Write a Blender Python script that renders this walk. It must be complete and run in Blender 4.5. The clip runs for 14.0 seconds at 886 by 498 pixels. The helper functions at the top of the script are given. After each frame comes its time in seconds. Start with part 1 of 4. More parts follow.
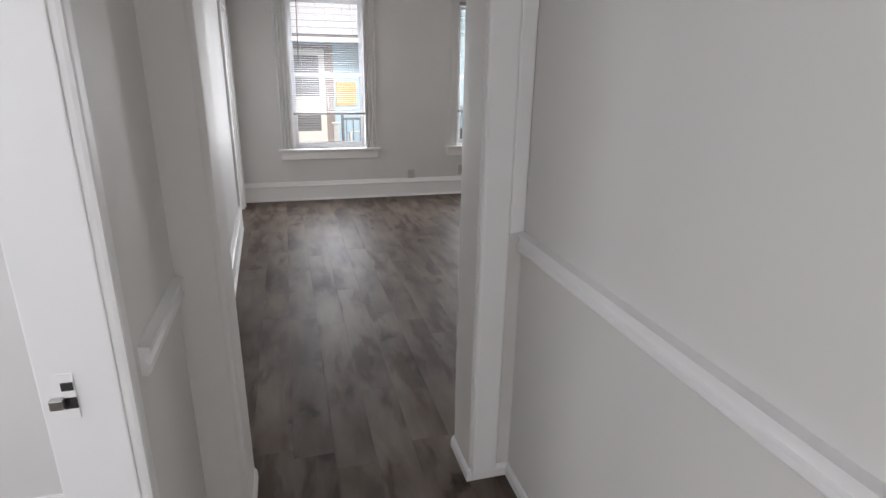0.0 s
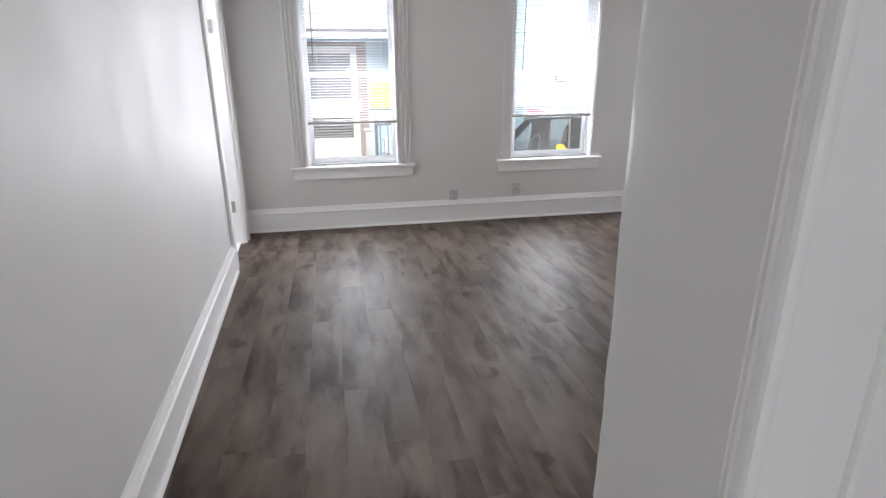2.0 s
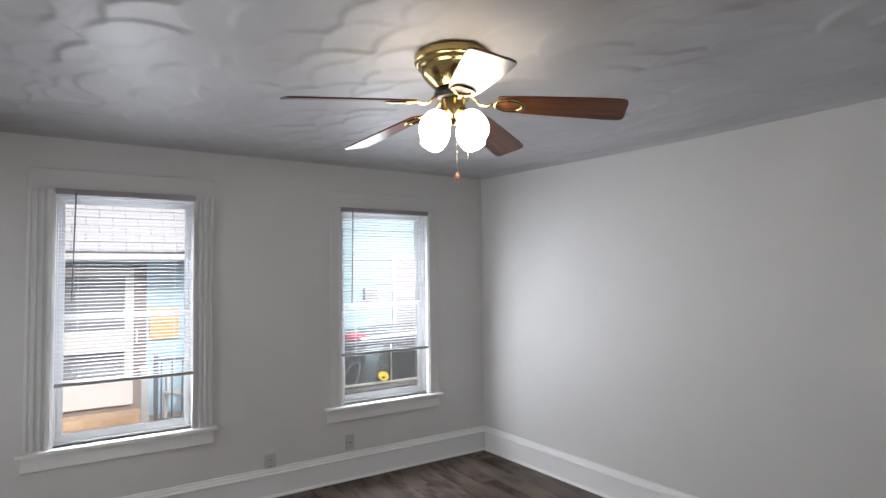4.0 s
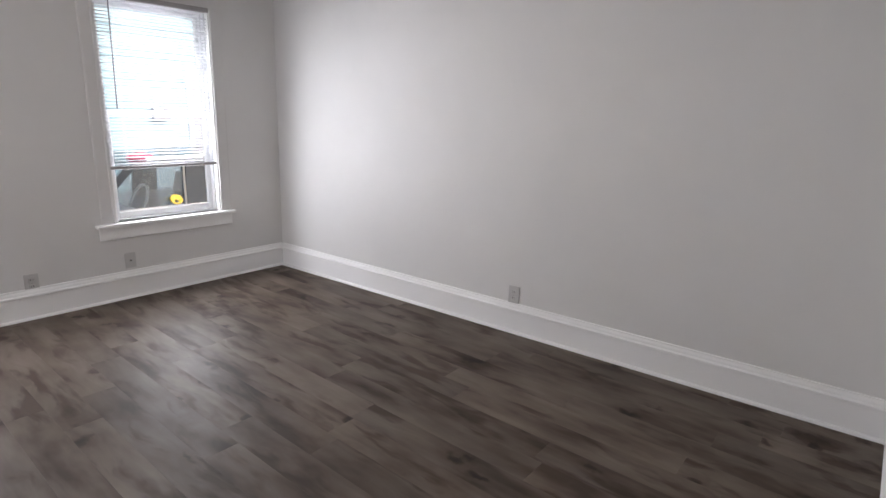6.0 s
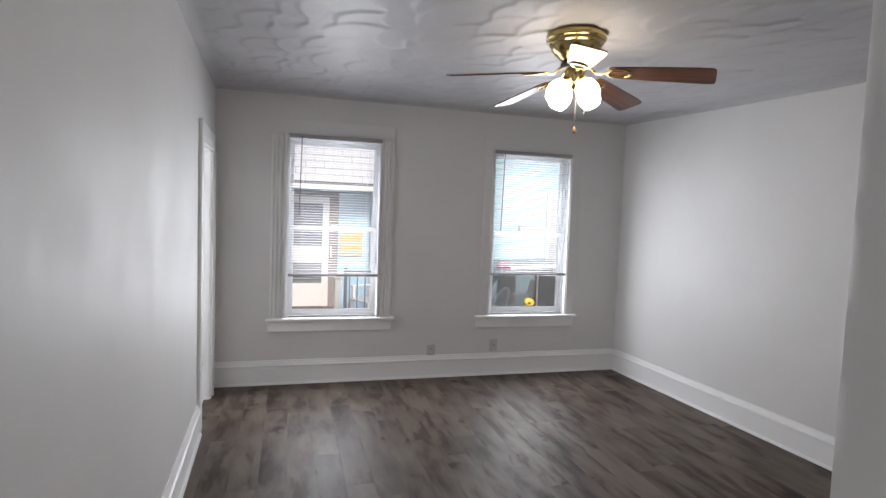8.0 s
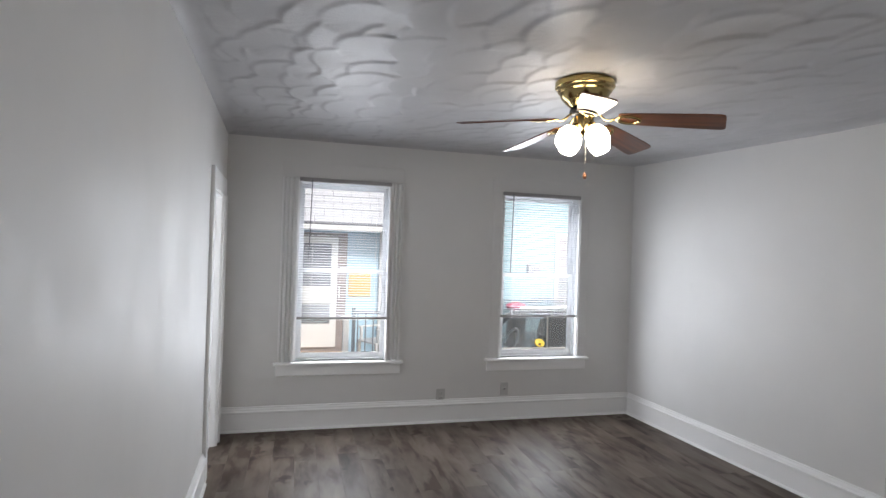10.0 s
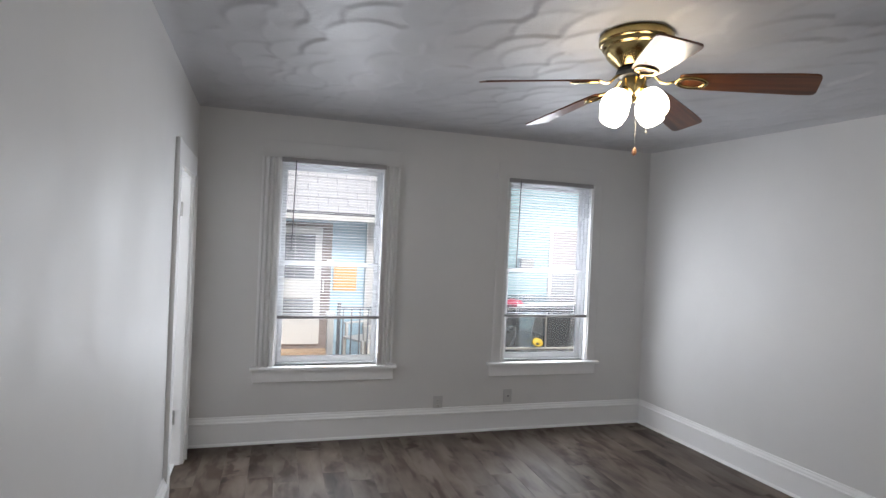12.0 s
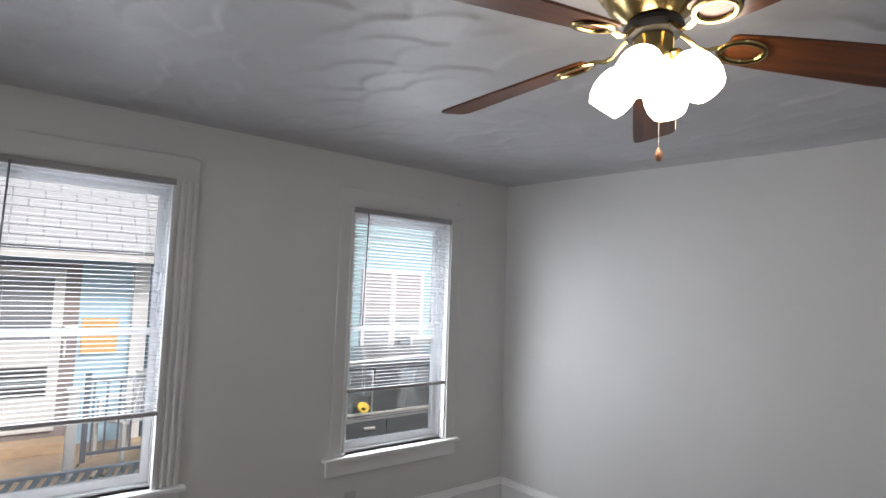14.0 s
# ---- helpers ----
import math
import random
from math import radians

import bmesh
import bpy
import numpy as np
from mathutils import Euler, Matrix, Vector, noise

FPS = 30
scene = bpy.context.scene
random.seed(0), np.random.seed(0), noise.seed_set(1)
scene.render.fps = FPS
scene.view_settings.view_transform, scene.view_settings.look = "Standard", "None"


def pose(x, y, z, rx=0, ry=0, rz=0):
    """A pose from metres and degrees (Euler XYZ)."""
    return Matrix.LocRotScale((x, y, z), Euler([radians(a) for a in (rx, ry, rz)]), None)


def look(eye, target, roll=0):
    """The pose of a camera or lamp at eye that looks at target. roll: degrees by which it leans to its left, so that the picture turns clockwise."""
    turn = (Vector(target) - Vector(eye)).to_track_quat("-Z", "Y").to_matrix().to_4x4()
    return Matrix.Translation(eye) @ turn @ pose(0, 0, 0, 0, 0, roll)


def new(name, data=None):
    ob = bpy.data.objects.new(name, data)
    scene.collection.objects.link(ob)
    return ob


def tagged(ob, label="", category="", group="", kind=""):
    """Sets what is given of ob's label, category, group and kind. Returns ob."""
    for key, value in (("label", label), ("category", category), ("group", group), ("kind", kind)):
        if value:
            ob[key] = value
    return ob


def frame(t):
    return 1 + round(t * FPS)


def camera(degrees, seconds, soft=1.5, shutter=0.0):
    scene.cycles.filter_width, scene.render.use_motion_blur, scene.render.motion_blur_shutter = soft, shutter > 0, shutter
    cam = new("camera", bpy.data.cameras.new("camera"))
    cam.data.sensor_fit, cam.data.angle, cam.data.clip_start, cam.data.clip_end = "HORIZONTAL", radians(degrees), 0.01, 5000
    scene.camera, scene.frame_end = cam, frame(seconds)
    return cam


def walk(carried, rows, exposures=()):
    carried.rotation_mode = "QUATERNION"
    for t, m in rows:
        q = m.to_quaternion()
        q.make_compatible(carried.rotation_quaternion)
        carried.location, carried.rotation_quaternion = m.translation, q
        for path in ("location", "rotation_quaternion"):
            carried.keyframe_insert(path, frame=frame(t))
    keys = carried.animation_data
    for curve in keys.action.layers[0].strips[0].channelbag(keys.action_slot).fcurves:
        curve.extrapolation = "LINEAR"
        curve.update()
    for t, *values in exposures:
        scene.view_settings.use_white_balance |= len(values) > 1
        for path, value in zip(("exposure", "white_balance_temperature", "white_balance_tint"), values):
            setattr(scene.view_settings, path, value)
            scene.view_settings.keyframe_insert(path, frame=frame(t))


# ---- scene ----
cam = camera(77.7, 14.0)
PATH = [
    (0, (0.235, -0.061, 1.421), (0.75, 1.764, 0.787), 1.0),
    (0.5, (0.319, 0.234, 1.376), (0.654, 2.001, 0.502), 0.4),
    (1, (0.39, 0.508, 1.338), (0.655, 2.259, 0.41), 0.1),
    (1.5, (0.476, 0.879, 1.362), (0.735, 2.706, 0.589), 0.1),
    (2, (0.502, 1.181, 1.383), (0.869, 3.041, 0.744), -0.3),
    (2.5, (0.479, 1.439, 1.404), (1.04, 3.275, 0.846), 1.1),
    (3, (0.483, 1.678, 1.426), (1.105, 3.557, 1.142), 0.0),
    (3.5, (0.52, 1.882, 1.538), (1.222, 3.754, 1.496), -0.8),
    (4, (0.493, 2.043, 1.542), (1.565, 3.729, 1.631), -0.7),
    (4.2, (0.5, 2.086, 1.543), (1.74, 3.653, 1.636), -0.9),
    (6.3, (0.638, 1.816, 1.378), (2.107, 3.045, 0.802), 3.2),
    (6.5, (0.594, 1.783, 1.369), (1.864, 3.204, 0.763), 3.9),
    (7, (0.459, 1.65, 1.365), (1.257, 3.364, 0.713), 3.7),
    (7.5, (0.276, 1.47, 1.449), (0.888, 3.322, 1.006), 2.7),
    (8, (0.304, 1.304, 1.481), (0.847, 3.224, 1.347), 2.2),
    (8.5, (0.307, 1.263, 1.519), (0.828, 3.194, 1.479), 2.1),
    (9, (0.284, 1.262, 1.511), (0.789, 3.197, 1.494), 1.9),
    (11.5, (0.307, 1.66, 1.532), (0.856, 3.583, 1.541), 2.3),
    (12, (0.297, 1.845, 1.502), (0.871, 3.761, 1.481), 2.6),
    (12.5, (0.255, 2.127, 1.502), (0.885, 4.025, 1.459), 2.8),
    (13, (0.288, 2.411, 1.494), (0.974, 4.289, 1.439), 2.7),
    (13.5, (0.348, 2.676, 1.529), (1.175, 4.497, 1.543), 2.3),
    (14, (0.432, 2.992, 1.554), (1.664, 4.559, 1.709), 2.05),
]
EXPOSURES = [(0.0, 0.42, 6480, 12), (0.5, 0.45, 6450, 14), (1.0, 0.72, 6450, 15), (1.5, 1.05, 6400, 14), (2.0, 0.8, 6300, 13), (2.5, 0.6, 6200, 12),
             (3.0, 0.45, 6250, 11), (3.5, 0.35, 6250, 11), (4.0, 0.3, 6300, 11), (6.5, 0.7, 6450, 15), (7.0, 0.55, 6400, 15), (7.5, 0.5, 6400, 13), (8.0, 0.3, 6350, 12), (9.0, 0.32, 6300, 11), (11.5, 0.22, 6250, 10), (12.5, 0.1, 6250, 11), (14.0, 0.03, 6300, 11)]
walk(cam, [(t, look(eye, target, roll)) for t, eye, target, roll in PATH], EXPOSURES)

# ---- world, sun, large lights ----
world = bpy.data.worlds.new("overcast_sky")
scene.world = world
world.use_nodes = True
wn = world.node_tree
sky = wn.nodes.new("ShaderNodeTexSky")
sky.sky_type = "NISHITA"
sky.sun_disc = False
sky.sun_elevation = radians(36)
sky.sun_rotation = radians(160)
sky.air_density, sky.dust_density, sky.ozone_density = 1.0, 4.0, 1.0
wn.nodes["Background"].inputs["Strength"].default_value = 0.12
wn.links.new(sky.outputs["Color"], wn.nodes["Background"].inputs["Color"])

sun = new("sun", bpy.data.lights.new("sun", "SUN"))
sun.data.energy, sun.data.angle, sun.data.color = 2.2, radians(12), (1.0, 0.96, 0.9)
sun.matrix_world = look((0, 0, 10), (-2.6, 7.2, 4.5))


def window_light(name, x, y, z, w, h, power, turn, colour=(0.93, 0.955, 1.0), spread=180):
    """An area lamp: the sky's light at a window, also used for added fill; turn: degrees about z, 0 shines towards -y.
    """
    d = bpy.data.lights.new(name, "AREA")
    d.shape, d.size, d.size_y, d.energy, d.color = "RECTANGLE", w, h, power, colour
    d.spread = radians(spread)
    ob = new(name, d)
    ob.matrix_world = pose(x, y, z, 0, 0, turn) @ pose(0, 0, 0, -90, 0, 0)
    return ob


W1 = (0.29, 1.07, 0.555, 2.055)     # x0, x1, z0, z1 of the openings in the window wall
W2 = (2.085, 2.86, 0.555, 2.045)
for k, w in enumerate((W1, W2)):
    window_light("window_light_%d" % (k + 1), (w[0] + w[1]) / 2, 6.066, (w[2] + w[3]) / 2 - 0.05, w[1] - w[0] - 0.24, w[3] - w[2] - 0.22, 15, 0, spread=165)
    window_light("window_light_low_%d" % (k + 1), (w[0] + w[1]) / 2, 6.026, 0.765, w[1] - w[0] - 0.12, 0.25, 4.5, 0)
    window_light("window_light_mid_%d" % (k + 1), (w[0] + w[1]) / 2, 6.03, 1.3, w[1] - w[0] - 0.1, 0.85, 2.9, 0)
# Added fill in the unseen back room, bounced into the hall; no window there.
window_light("window_light_3", 2.55, -2.7, 1.5, 1.6, 1.3, 112, -90)
window_light("window_light_5", -1.46, 5.35, 1.4, 0.7, 1.0, 19, 90)
# Two added fill lamps brighten the side room and hall; no windows known there.
window_light("window_light_4", -2.55, 0.2, 1.5, 1.0, 1.3, 20, 90)
window_light("window_light_6", -1.5, -1.16, 1.5, 1.2, 1.3, 13, 180)

# ---- materials ----


def mat(name):
    m = bpy.data.materials.new(name)
    m.use_nodes = True
    nt = m.node_tree
    return m, nt, nt.nodes, nt.links, nt.nodes["Principled BSDF"]


def nz(ns, ls, coord, scale, detail=4.0, rough=0.55, stretch=(1, 1, 1)):
    mp = ns.new("ShaderNodeMapping")
    mp.inputs["Scale"].default_value = stretch
    ls.new(coord, mp.inputs["Vector"])
    n = ns.new("ShaderNodeTexNoise")
    n.inputs["Scale"].default_value = scale
    n.inputs["Detail"].default_value = detail
    n.inputs["Roughness"].default_value = rough
    ls.new(mp.outputs["Vector"], n.inputs["Vector"])
    return n.outputs["Fac"]


def ramp(ns, ls, fac, stops):
    r = ns.new("ShaderNodeValToRGB")
    while len(r.color_ramp.elements) < len(stops):
        r.color_ramp.elements.new(0.5)
    for e, (p, c) in zip(r.color_ramp.elements, stops):
        e.position, e.color = p, (*c, 1.0) if len(c) == 3 else c
    ls.new(fac, r.inputs["Fac"])
    return r.outputs["Color"]


def mixc(ns, ls, fac, a, b, mode="MIX"):
    m = ns.new("ShaderNodeMix")
    m.data_type, m.blend_type = "RGBA", mode
    for sock, v in ((m.inputs["Factor"], fac), (m.inputs["A"], a), (m.inputs["B"], b)):
        if isinstance(v, (int, float)):
            sock.default_value = v
        elif isinstance(v, tuple):
            sock.default_value = (*v, 1.0)
        else:
            ls.new(v, sock)
    return m.outputs["Result"]


def bump(ns, ls, bsdf, height, strength, dist):
    b = ns.new("ShaderNodeBump")
    b.inputs["Strength"].default_value, b.inputs["Distance"].default_value = strength, dist
    ls.new(height, b.inputs["Height"])
    ls.new(b.outputs["Normal"], bsdf.inputs["Normal"])


def painted(name, colour, rough=0.4, vary=0.06, grain=90.0, strength=0.12, dist=0.002, spec=0.35, wave=0.0):
    """Paint with broad uneven patches, fine roller stipple and uneven gloss."""
    m, nt, ns, ls, p = mat(name)
    co = ns.new("ShaderNodeTexCoord").outputs["Object"]
    broad = nz(ns, ls, co, 1.7, 5.0)
    fine = nz(ns, ls, co, grain, 3.0)
    dark = tuple(c * (1 - vary) for c in colour)
    ls.new(ramp(ns, ls, broad, [(0.3, dark), (0.7, colour)]), p.inputs["Base Color"])
    ls.new(ramp(ns, ls, nz(ns, ls, co, 3.0, 4.0), [(0.3, (rough - 0.06,) * 3), (0.7, (rough + 0.08,) * 3)]), p.inputs["Roughness"])
    p.inputs["Specular IOR Level"].default_value = spec
    both = mixc(ns, ls, 0.35, fine, broad)
    bump(ns, ls, p, both, strength, dist)
    if wave:
        fineb = p.inputs["Normal"].links[0].from_node
        wb = ns.new("ShaderNodeBump")
        wb.inputs["Strength"].default_value, wb.inputs["Distance"].default_value = 1.0, wave
        ls.new(nz(ns, ls, co, 2.3, 2.0), wb.inputs["Height"])
        ls.new(wb.outputs["Normal"], fineb.inputs["Normal"])
    return m


def plain(name, colour, rough=0.5, metal=0.0, vary=0.12, scale=25.0):
    m, nt, ns, ls, p = mat(name)
    co = ns.new("ShaderNodeTexCoord").outputs["Object"]
    n = nz(ns, ls, co, scale, 4.0)
    ls.new(ramp(ns, ls, n, [(0.3, tuple(c * (1 - vary) for c in colour)), (0.7, colour)]), p.inputs["Base Color"])
    p.inputs["Roughness"].default_value, p.inputs["Metallic"].default_value = rough, metal
    bump(ns, ls, p, n, 0.08, 0.002)
    return m


WALL = painted("wall_paint", (0.735, 0.725, 0.71), 0.55, 0.05, 70.0, 0.16, 0.003, spec=0.3, wave=0.008)
HALLWALL = painted("hall_wall_paint", (0.76, 0.745, 0.72), 0.52, 0.025, 70.0, 0.14, 0.003)
TRIM = painted("trim_paint", (0.9, 0.895, 0.885), 0.36, 0.015, 60.0, 0.05, 0.0015)
CASING = painted("window_casing_paint", (0.79, 0.785, 0.775), 0.42, 0.03, 60.0, 0.08, 0.002)
# Colour lowered against lamp spill; its patches stand in for shading on the fans.
CEIL = painted("shaded_ceiling_paint", (0.53, 0.525, 0.535), 0.5, 0.15, 130.0, 0.3, 0.003, spec=0.38)
VINYL = plain("white_vinyl", (0.84, 0.85, 0.86), 0.3, 0, 0.03, 12)
PLATE = plain("outlet_plastic", (0.55, 0.54, 0.53), 0.35, 0, 0.04)
DARK = plain("dark_slot", (0.03, 0.03, 0.03), 0.6)


def slat_mat():
    """Thin white vinyl that lets some daylight through."""
    m = plain("blind_slat_vinyl", (0.74, 0.74, 0.75), 0.4, 0, 0.03)
    ns, ls = m.node_tree.nodes, m.node_tree.links
    tr = ns.new("ShaderNodeBsdfTranslucent")
    tr.inputs["Color"].default_value = (0.8, 0.81, 0.83, 1)
    mx = ns.new("ShaderNodeMixShader")
    mx.inputs[0].default_value = 0.4
    ls.new(ns["Principled BSDF"].outputs[0], mx.inputs[1])
    ls.new(tr.outputs[0], mx.inputs[2])
    ls.new(mx.outputs[0], ns["Material Output"].inputs["Surface"])
    return m


SLAT = slat_mat()
BLINDRAIL = plain("blind_rail_grey", (0.36, 0.345, 0.34), 0.45, 0, 0.06)
WAND = plain("wand_smoke_plastic", (0.2, 0.2, 0.22), 0.2, 0, 0.05)
STEEL = plain("worn_steel", (0.5, 0.49, 0.47), 0.32, 1.0, 0.3, 60)
BRASS = plain("antique_brass", (0.5, 0.375, 0.16), 0.22, 1.0, 0.25, 14)
BLACKMETAL = plain("black_metal", (0.02, 0.02, 0.02), 0.4, 0.4)
CHAIN = plain("bead_chain", (0.7, 0.66, 0.55), 0.3, 1.0)
PULLWOOD = plain("pull_wood", (0.42, 0.2, 0.1), 0.35)


def glass_mat(name, tint=(0.97, 0.985, 0.98), rough=0.0):
    m, nt, ns, ls, p = mat(name)
    p.inputs["Base Color"].default_value = (*tint, 1)
    p.inputs["Transmission Weight"].default_value = 1.0
    p.inputs["Roughness"].default_value = rough
    p.inputs["IOR"].default_value = 1.06
    return m


GLASS = glass_mat("window_glass")


def add_veil(m, amount):
    """A thin pale film on the pane that stands in for veiling glare."""
    ns, ls = m.node_tree.nodes, m.node_tree.links
    film = ns.new("ShaderNodeBsdfTranslucent")
    film.inputs["Color"].default_value = (0.9, 0.92, 0.95, 1)
    mx = ns.new("ShaderNodeMixShader")
    mx.inputs[0].default_value = amount
    ls.new(ns["Principled BSDF"].outputs[0], mx.inputs[1])
    ls.new(film.outputs[0], mx.inputs[2])
    ls.new(mx.outputs[0], ns["Material Output"].inputs["Surface"])


add_veil(GLASS, 0.04)
# Pale, partly diffuse base stands in for the sky reflected in the glass.
CARGLASS = glass_mat("hazed_car_glass", (0.72, 0.75, 0.78))
CARGLASS.node_tree.nodes["Principled BSDF"].inputs["IOR"].default_value = 1.6
CARGLASS.node_tree.nodes["Principled BSDF"].inputs["Transmission Weight"].default_value = 0.88


def lit_glass(name, strength):
    m, nt, ns, ls, p = mat(name)
    p.inputs["Base Color"].default_value = (0.9, 0.88, 0.84, 1)
    p.inputs["Roughness"].default_value = 0.25
    p.inputs["Emission Color"].default_value = (1.0, 0.86, 0.68, 1)
    p.inputs["Emission Strength"].default_value = strength
    return m


SHADE = lit_glass("lit_frosted_glass", 13.0)


def plank_mat():
    """Grey-brown vinyl plank: long grain, knots, each plank with its own tone."""
    m, nt, ns, ls, p = mat("grey_brown_plank")
    tc = ns.new("ShaderNodeTexCoord").outputs["Object"]
    rnd = ns.new("ShaderNodeObjectInfo").outputs["Random"]
    mul = ns.new("ShaderNodeMath")
    mul.operation = "MULTIPLY"
    mul.inputs[1].default_value = 37.0
    ls.new(rnd, mul.inputs[0])
    off = ns.new("ShaderNodeCombineXYZ")
    for k in ("X", "Y", "Z"):
        ls.new(mul.outputs[0], off.inputs[k])
    add = ns.new("ShaderNodeVectorMath")
    add.operation = "ADD"
    ls.new(tc, add.inputs[0])
    ls.new(off.outputs[0], add.inputs[1])
    co = add.outputs[0]
    blot = nz(ns, ls, co, 3.0, 3.5, 0.52, (1.9, 0.6, 1))
    warp = nz(ns, ls, co, 2.5, 3.0, 0.5, (3.0, 1.0, 1))
    wv = ns.new("ShaderNodeVectorMath")
    wv.operation = "SCALE"
    wv.inputs["Scale"].default_value = 0.16
    cw = ns.new("ShaderNodeCombineXYZ")
    ls.new(warp, cw.inputs["X"])
    ls.new(cw.outputs[0], wv.inputs[0])
    ad2 = ns.new("ShaderNodeVectorMath")
    ad2.operation = "ADD"
    ls.new(co, ad2.inputs[0])
    ls.new(wv.outputs[0], ad2.inputs[1])
    grain = nz(ns, ls, ad2.outputs[0], 34.0, 6.0, 0.62, (1.0, 0.045, 1))
    vor = ns.new("ShaderNodeTexVoronoi")
    vor.inputs["Scale"].default_value = 2.9
    mpv = ns.new("ShaderNodeMapping")
    mpv.inputs["Scale"].default_value = (1.7, 0.85, 1)
    jit = ns.new("ShaderNodeTexNoise")
    jit.inputs["Scale"].default_value, jit.inputs["Detail"].default_value = 11.0, 3.0
    ls.new(co, jit.inputs["Vector"])
    js = ns.new("ShaderNodeVectorMath")
    js.operation = "SCALE"
    js.inputs["Scale"].default_value = 0.13
    ls.new(jit.outputs["Color"], js.inputs[0])
    ja = ns.new("ShaderNodeVectorMath")
    ja.operation = "ADD"
    ls.new(ad2.outputs[0], ja.inputs[0])
    ls.new(js.outputs[0], ja.inputs[1])
    ls.new(ja.outputs[0], mpv.inputs["Vector"])
    ls.new(mpv.outputs[0], vor.inputs["Vector"])
    base = ramp(ns, ls, blot, [(0.32, (0.052, 0.035, 0.026)), (0.46, (0.114, 0.088, 0.069)), (0.64, (0.16, 0.131, 0.109))])
    streak = nz(ns, ls, ad2.outputs[0], 2.6, 3.5, 0.52, (3.4, 0.75, 1))
    c = mixc(ns, ls, 1.0, base, ramp(ns, ls, streak, [(0.36, (0.52, 0.46, 0.42)), (0.46, (1.0, 1.0, 1.0)), (0.72, (1.1, 1.1, 1.1))]), "MULTIPLY")
    g = ramp(ns, ls, grain, [(0.32, (0.89, 0.88, 0.87)), (0.6, (1.03, 1.03, 1.02))])
    c = mixc(ns, ls, 1.0, c, g, "MULTIPLY")
    knot = ramp(ns, ls, vor.outputs["Distance"], [(0.05, (0.12, 0.08, 0.06)), (0.12, (0.36, 0.3, 0.26)), (0.18, (0.84, 0.8, 0.77)), (0.3, (1, 1, 1))])
    c = mixc(ns, ls, 0.9, c, knot, "MULTIPLY")
    tone = ramp(ns, ls, rnd, [(0.0, (0.84, 0.83, 0.82)), (0.45, (1.0, 0.98, 0.97)), (1.0, (1.14, 1.12, 1.1))])
    c = mixc(ns, ls, 1.0, c, tone, "MULTIPLY")
    ls.new(c, p.inputs["Base Color"])
    ls.new(ramp(ns, ls, streak, [(0.3, (0.58,) * 3), (0.7, (0.47,) * 3)]), p.inputs["Roughness"])
    p.inputs["Specular IOR Level"].default_value = 0.27
    bump(ns, ls, p, grain, 0.18, 0.0015)
    return m


PLANK = plank_mat()


def wood_blade():
    m, nt, ns, ls, p = mat("walnut_blade_veneer")
    co = ns.new("ShaderNodeTexCoord").outputs["Object"]
    g = nz(ns, ls, co, 30.0, 6.0, 0.65, (0.07, 1.0, 1.0))
    ls.new(ramp(ns, ls, g, [(0.3, (0.042, 0.012, 0.005)), (0.55, (0.15, 0.046, 0.013)), (0.8, (0.25, 0.088, 0.025))]), p.inputs["Base Color"])
    p.inputs["Roughness"].default_value = 0.3
    return m


BLADE = wood_blade()


def siding_mat(name, colour, rough=0.55):
    return plain(name, colour, rough, 0, 0.08, 9)


BLUE = siding_mat("blue_siding", (0.5, 0.69, 0.83))
PALEBLUE = siding_mat("pale_blue_siding", (0.42, 0.61, 0.69))
OUTWHITE = plain("white_house_paint", (0.8, 0.79, 0.78), 0.5, 0, 0.06)
BROWN = plain("brown_door_paint", (0.34, 0.29, 0.28), 0.5)
ROOFMAT = plain("pale_shingle", (0.60, 0.60, 0.63), 0.85, 0, 0.15, 40)
UNDER = plain("roof_underlay", (0.36, 0.36, 0.4), 0.9)
ORANGE = plain("orange_board", (0.88, 0.54, 0.2), 0.5, 0, 0.04)
PLY = plain("new_deck_wood", (0.78, 0.57, 0.38), 0.6, 0, 0.25, 12)
CONC = plain("grey_concrete", (0.34, 0.33, 0.32), 0.85, 0, 0.2, 6)
CARPAINT = plain("dark_grey_car_paint", (0.11, 0.115, 0.125), 0.22, 0.3, 0.1)
SEATGREY = plain("grey_car_cloth", (0.6, 0.6, 0.62), 0.85, 0, 0.25, 14)
RUBBER = plain("tyre_rubber", (0.025, 0.025, 0.025), 0.8)
SILVER = plain("silver_trim", (0.6, 0.6, 0.6), 0.3, 0.8)
RED = plain("red_cloth", (0.72, 0.1, 0.17), 0.7)
YELLOW = plain("yellow_strap", (0.88, 0.62, 0.05), 0.6)
GREYBOX = plain("grey_metal_box", (0.4, 0.42, 0.44), 0.5, 0.2)
CURTAIN = plain("pale_curtain", (0.55, 0.5, 0.5), 0.8)
# Opaque grey, raised to stand in for sky reflection and glare on the pane.
DARKPANE = plain("dark_pane", (0.3, 0.31, 0.34), 0.08)
LEAF = plain("leaf_green", (0.12, 0.24, 0.06), 0.6, 0, 0.4)
GROUND = plain("worn_asphalt", (0.10, 0.10, 0.10), 0.9, 0, 0.35, 3)
# Black railing made blue-grey: the haze over it is put into the colour.
RAILMETAL = plain("hazed_railing_metal", (0.26, 0.28, 0.32), 0.35, 0.2)
BARK = plain("bark", (0.1, 0.07, 0.05), 0.9)

# ---- mesh helpers ----


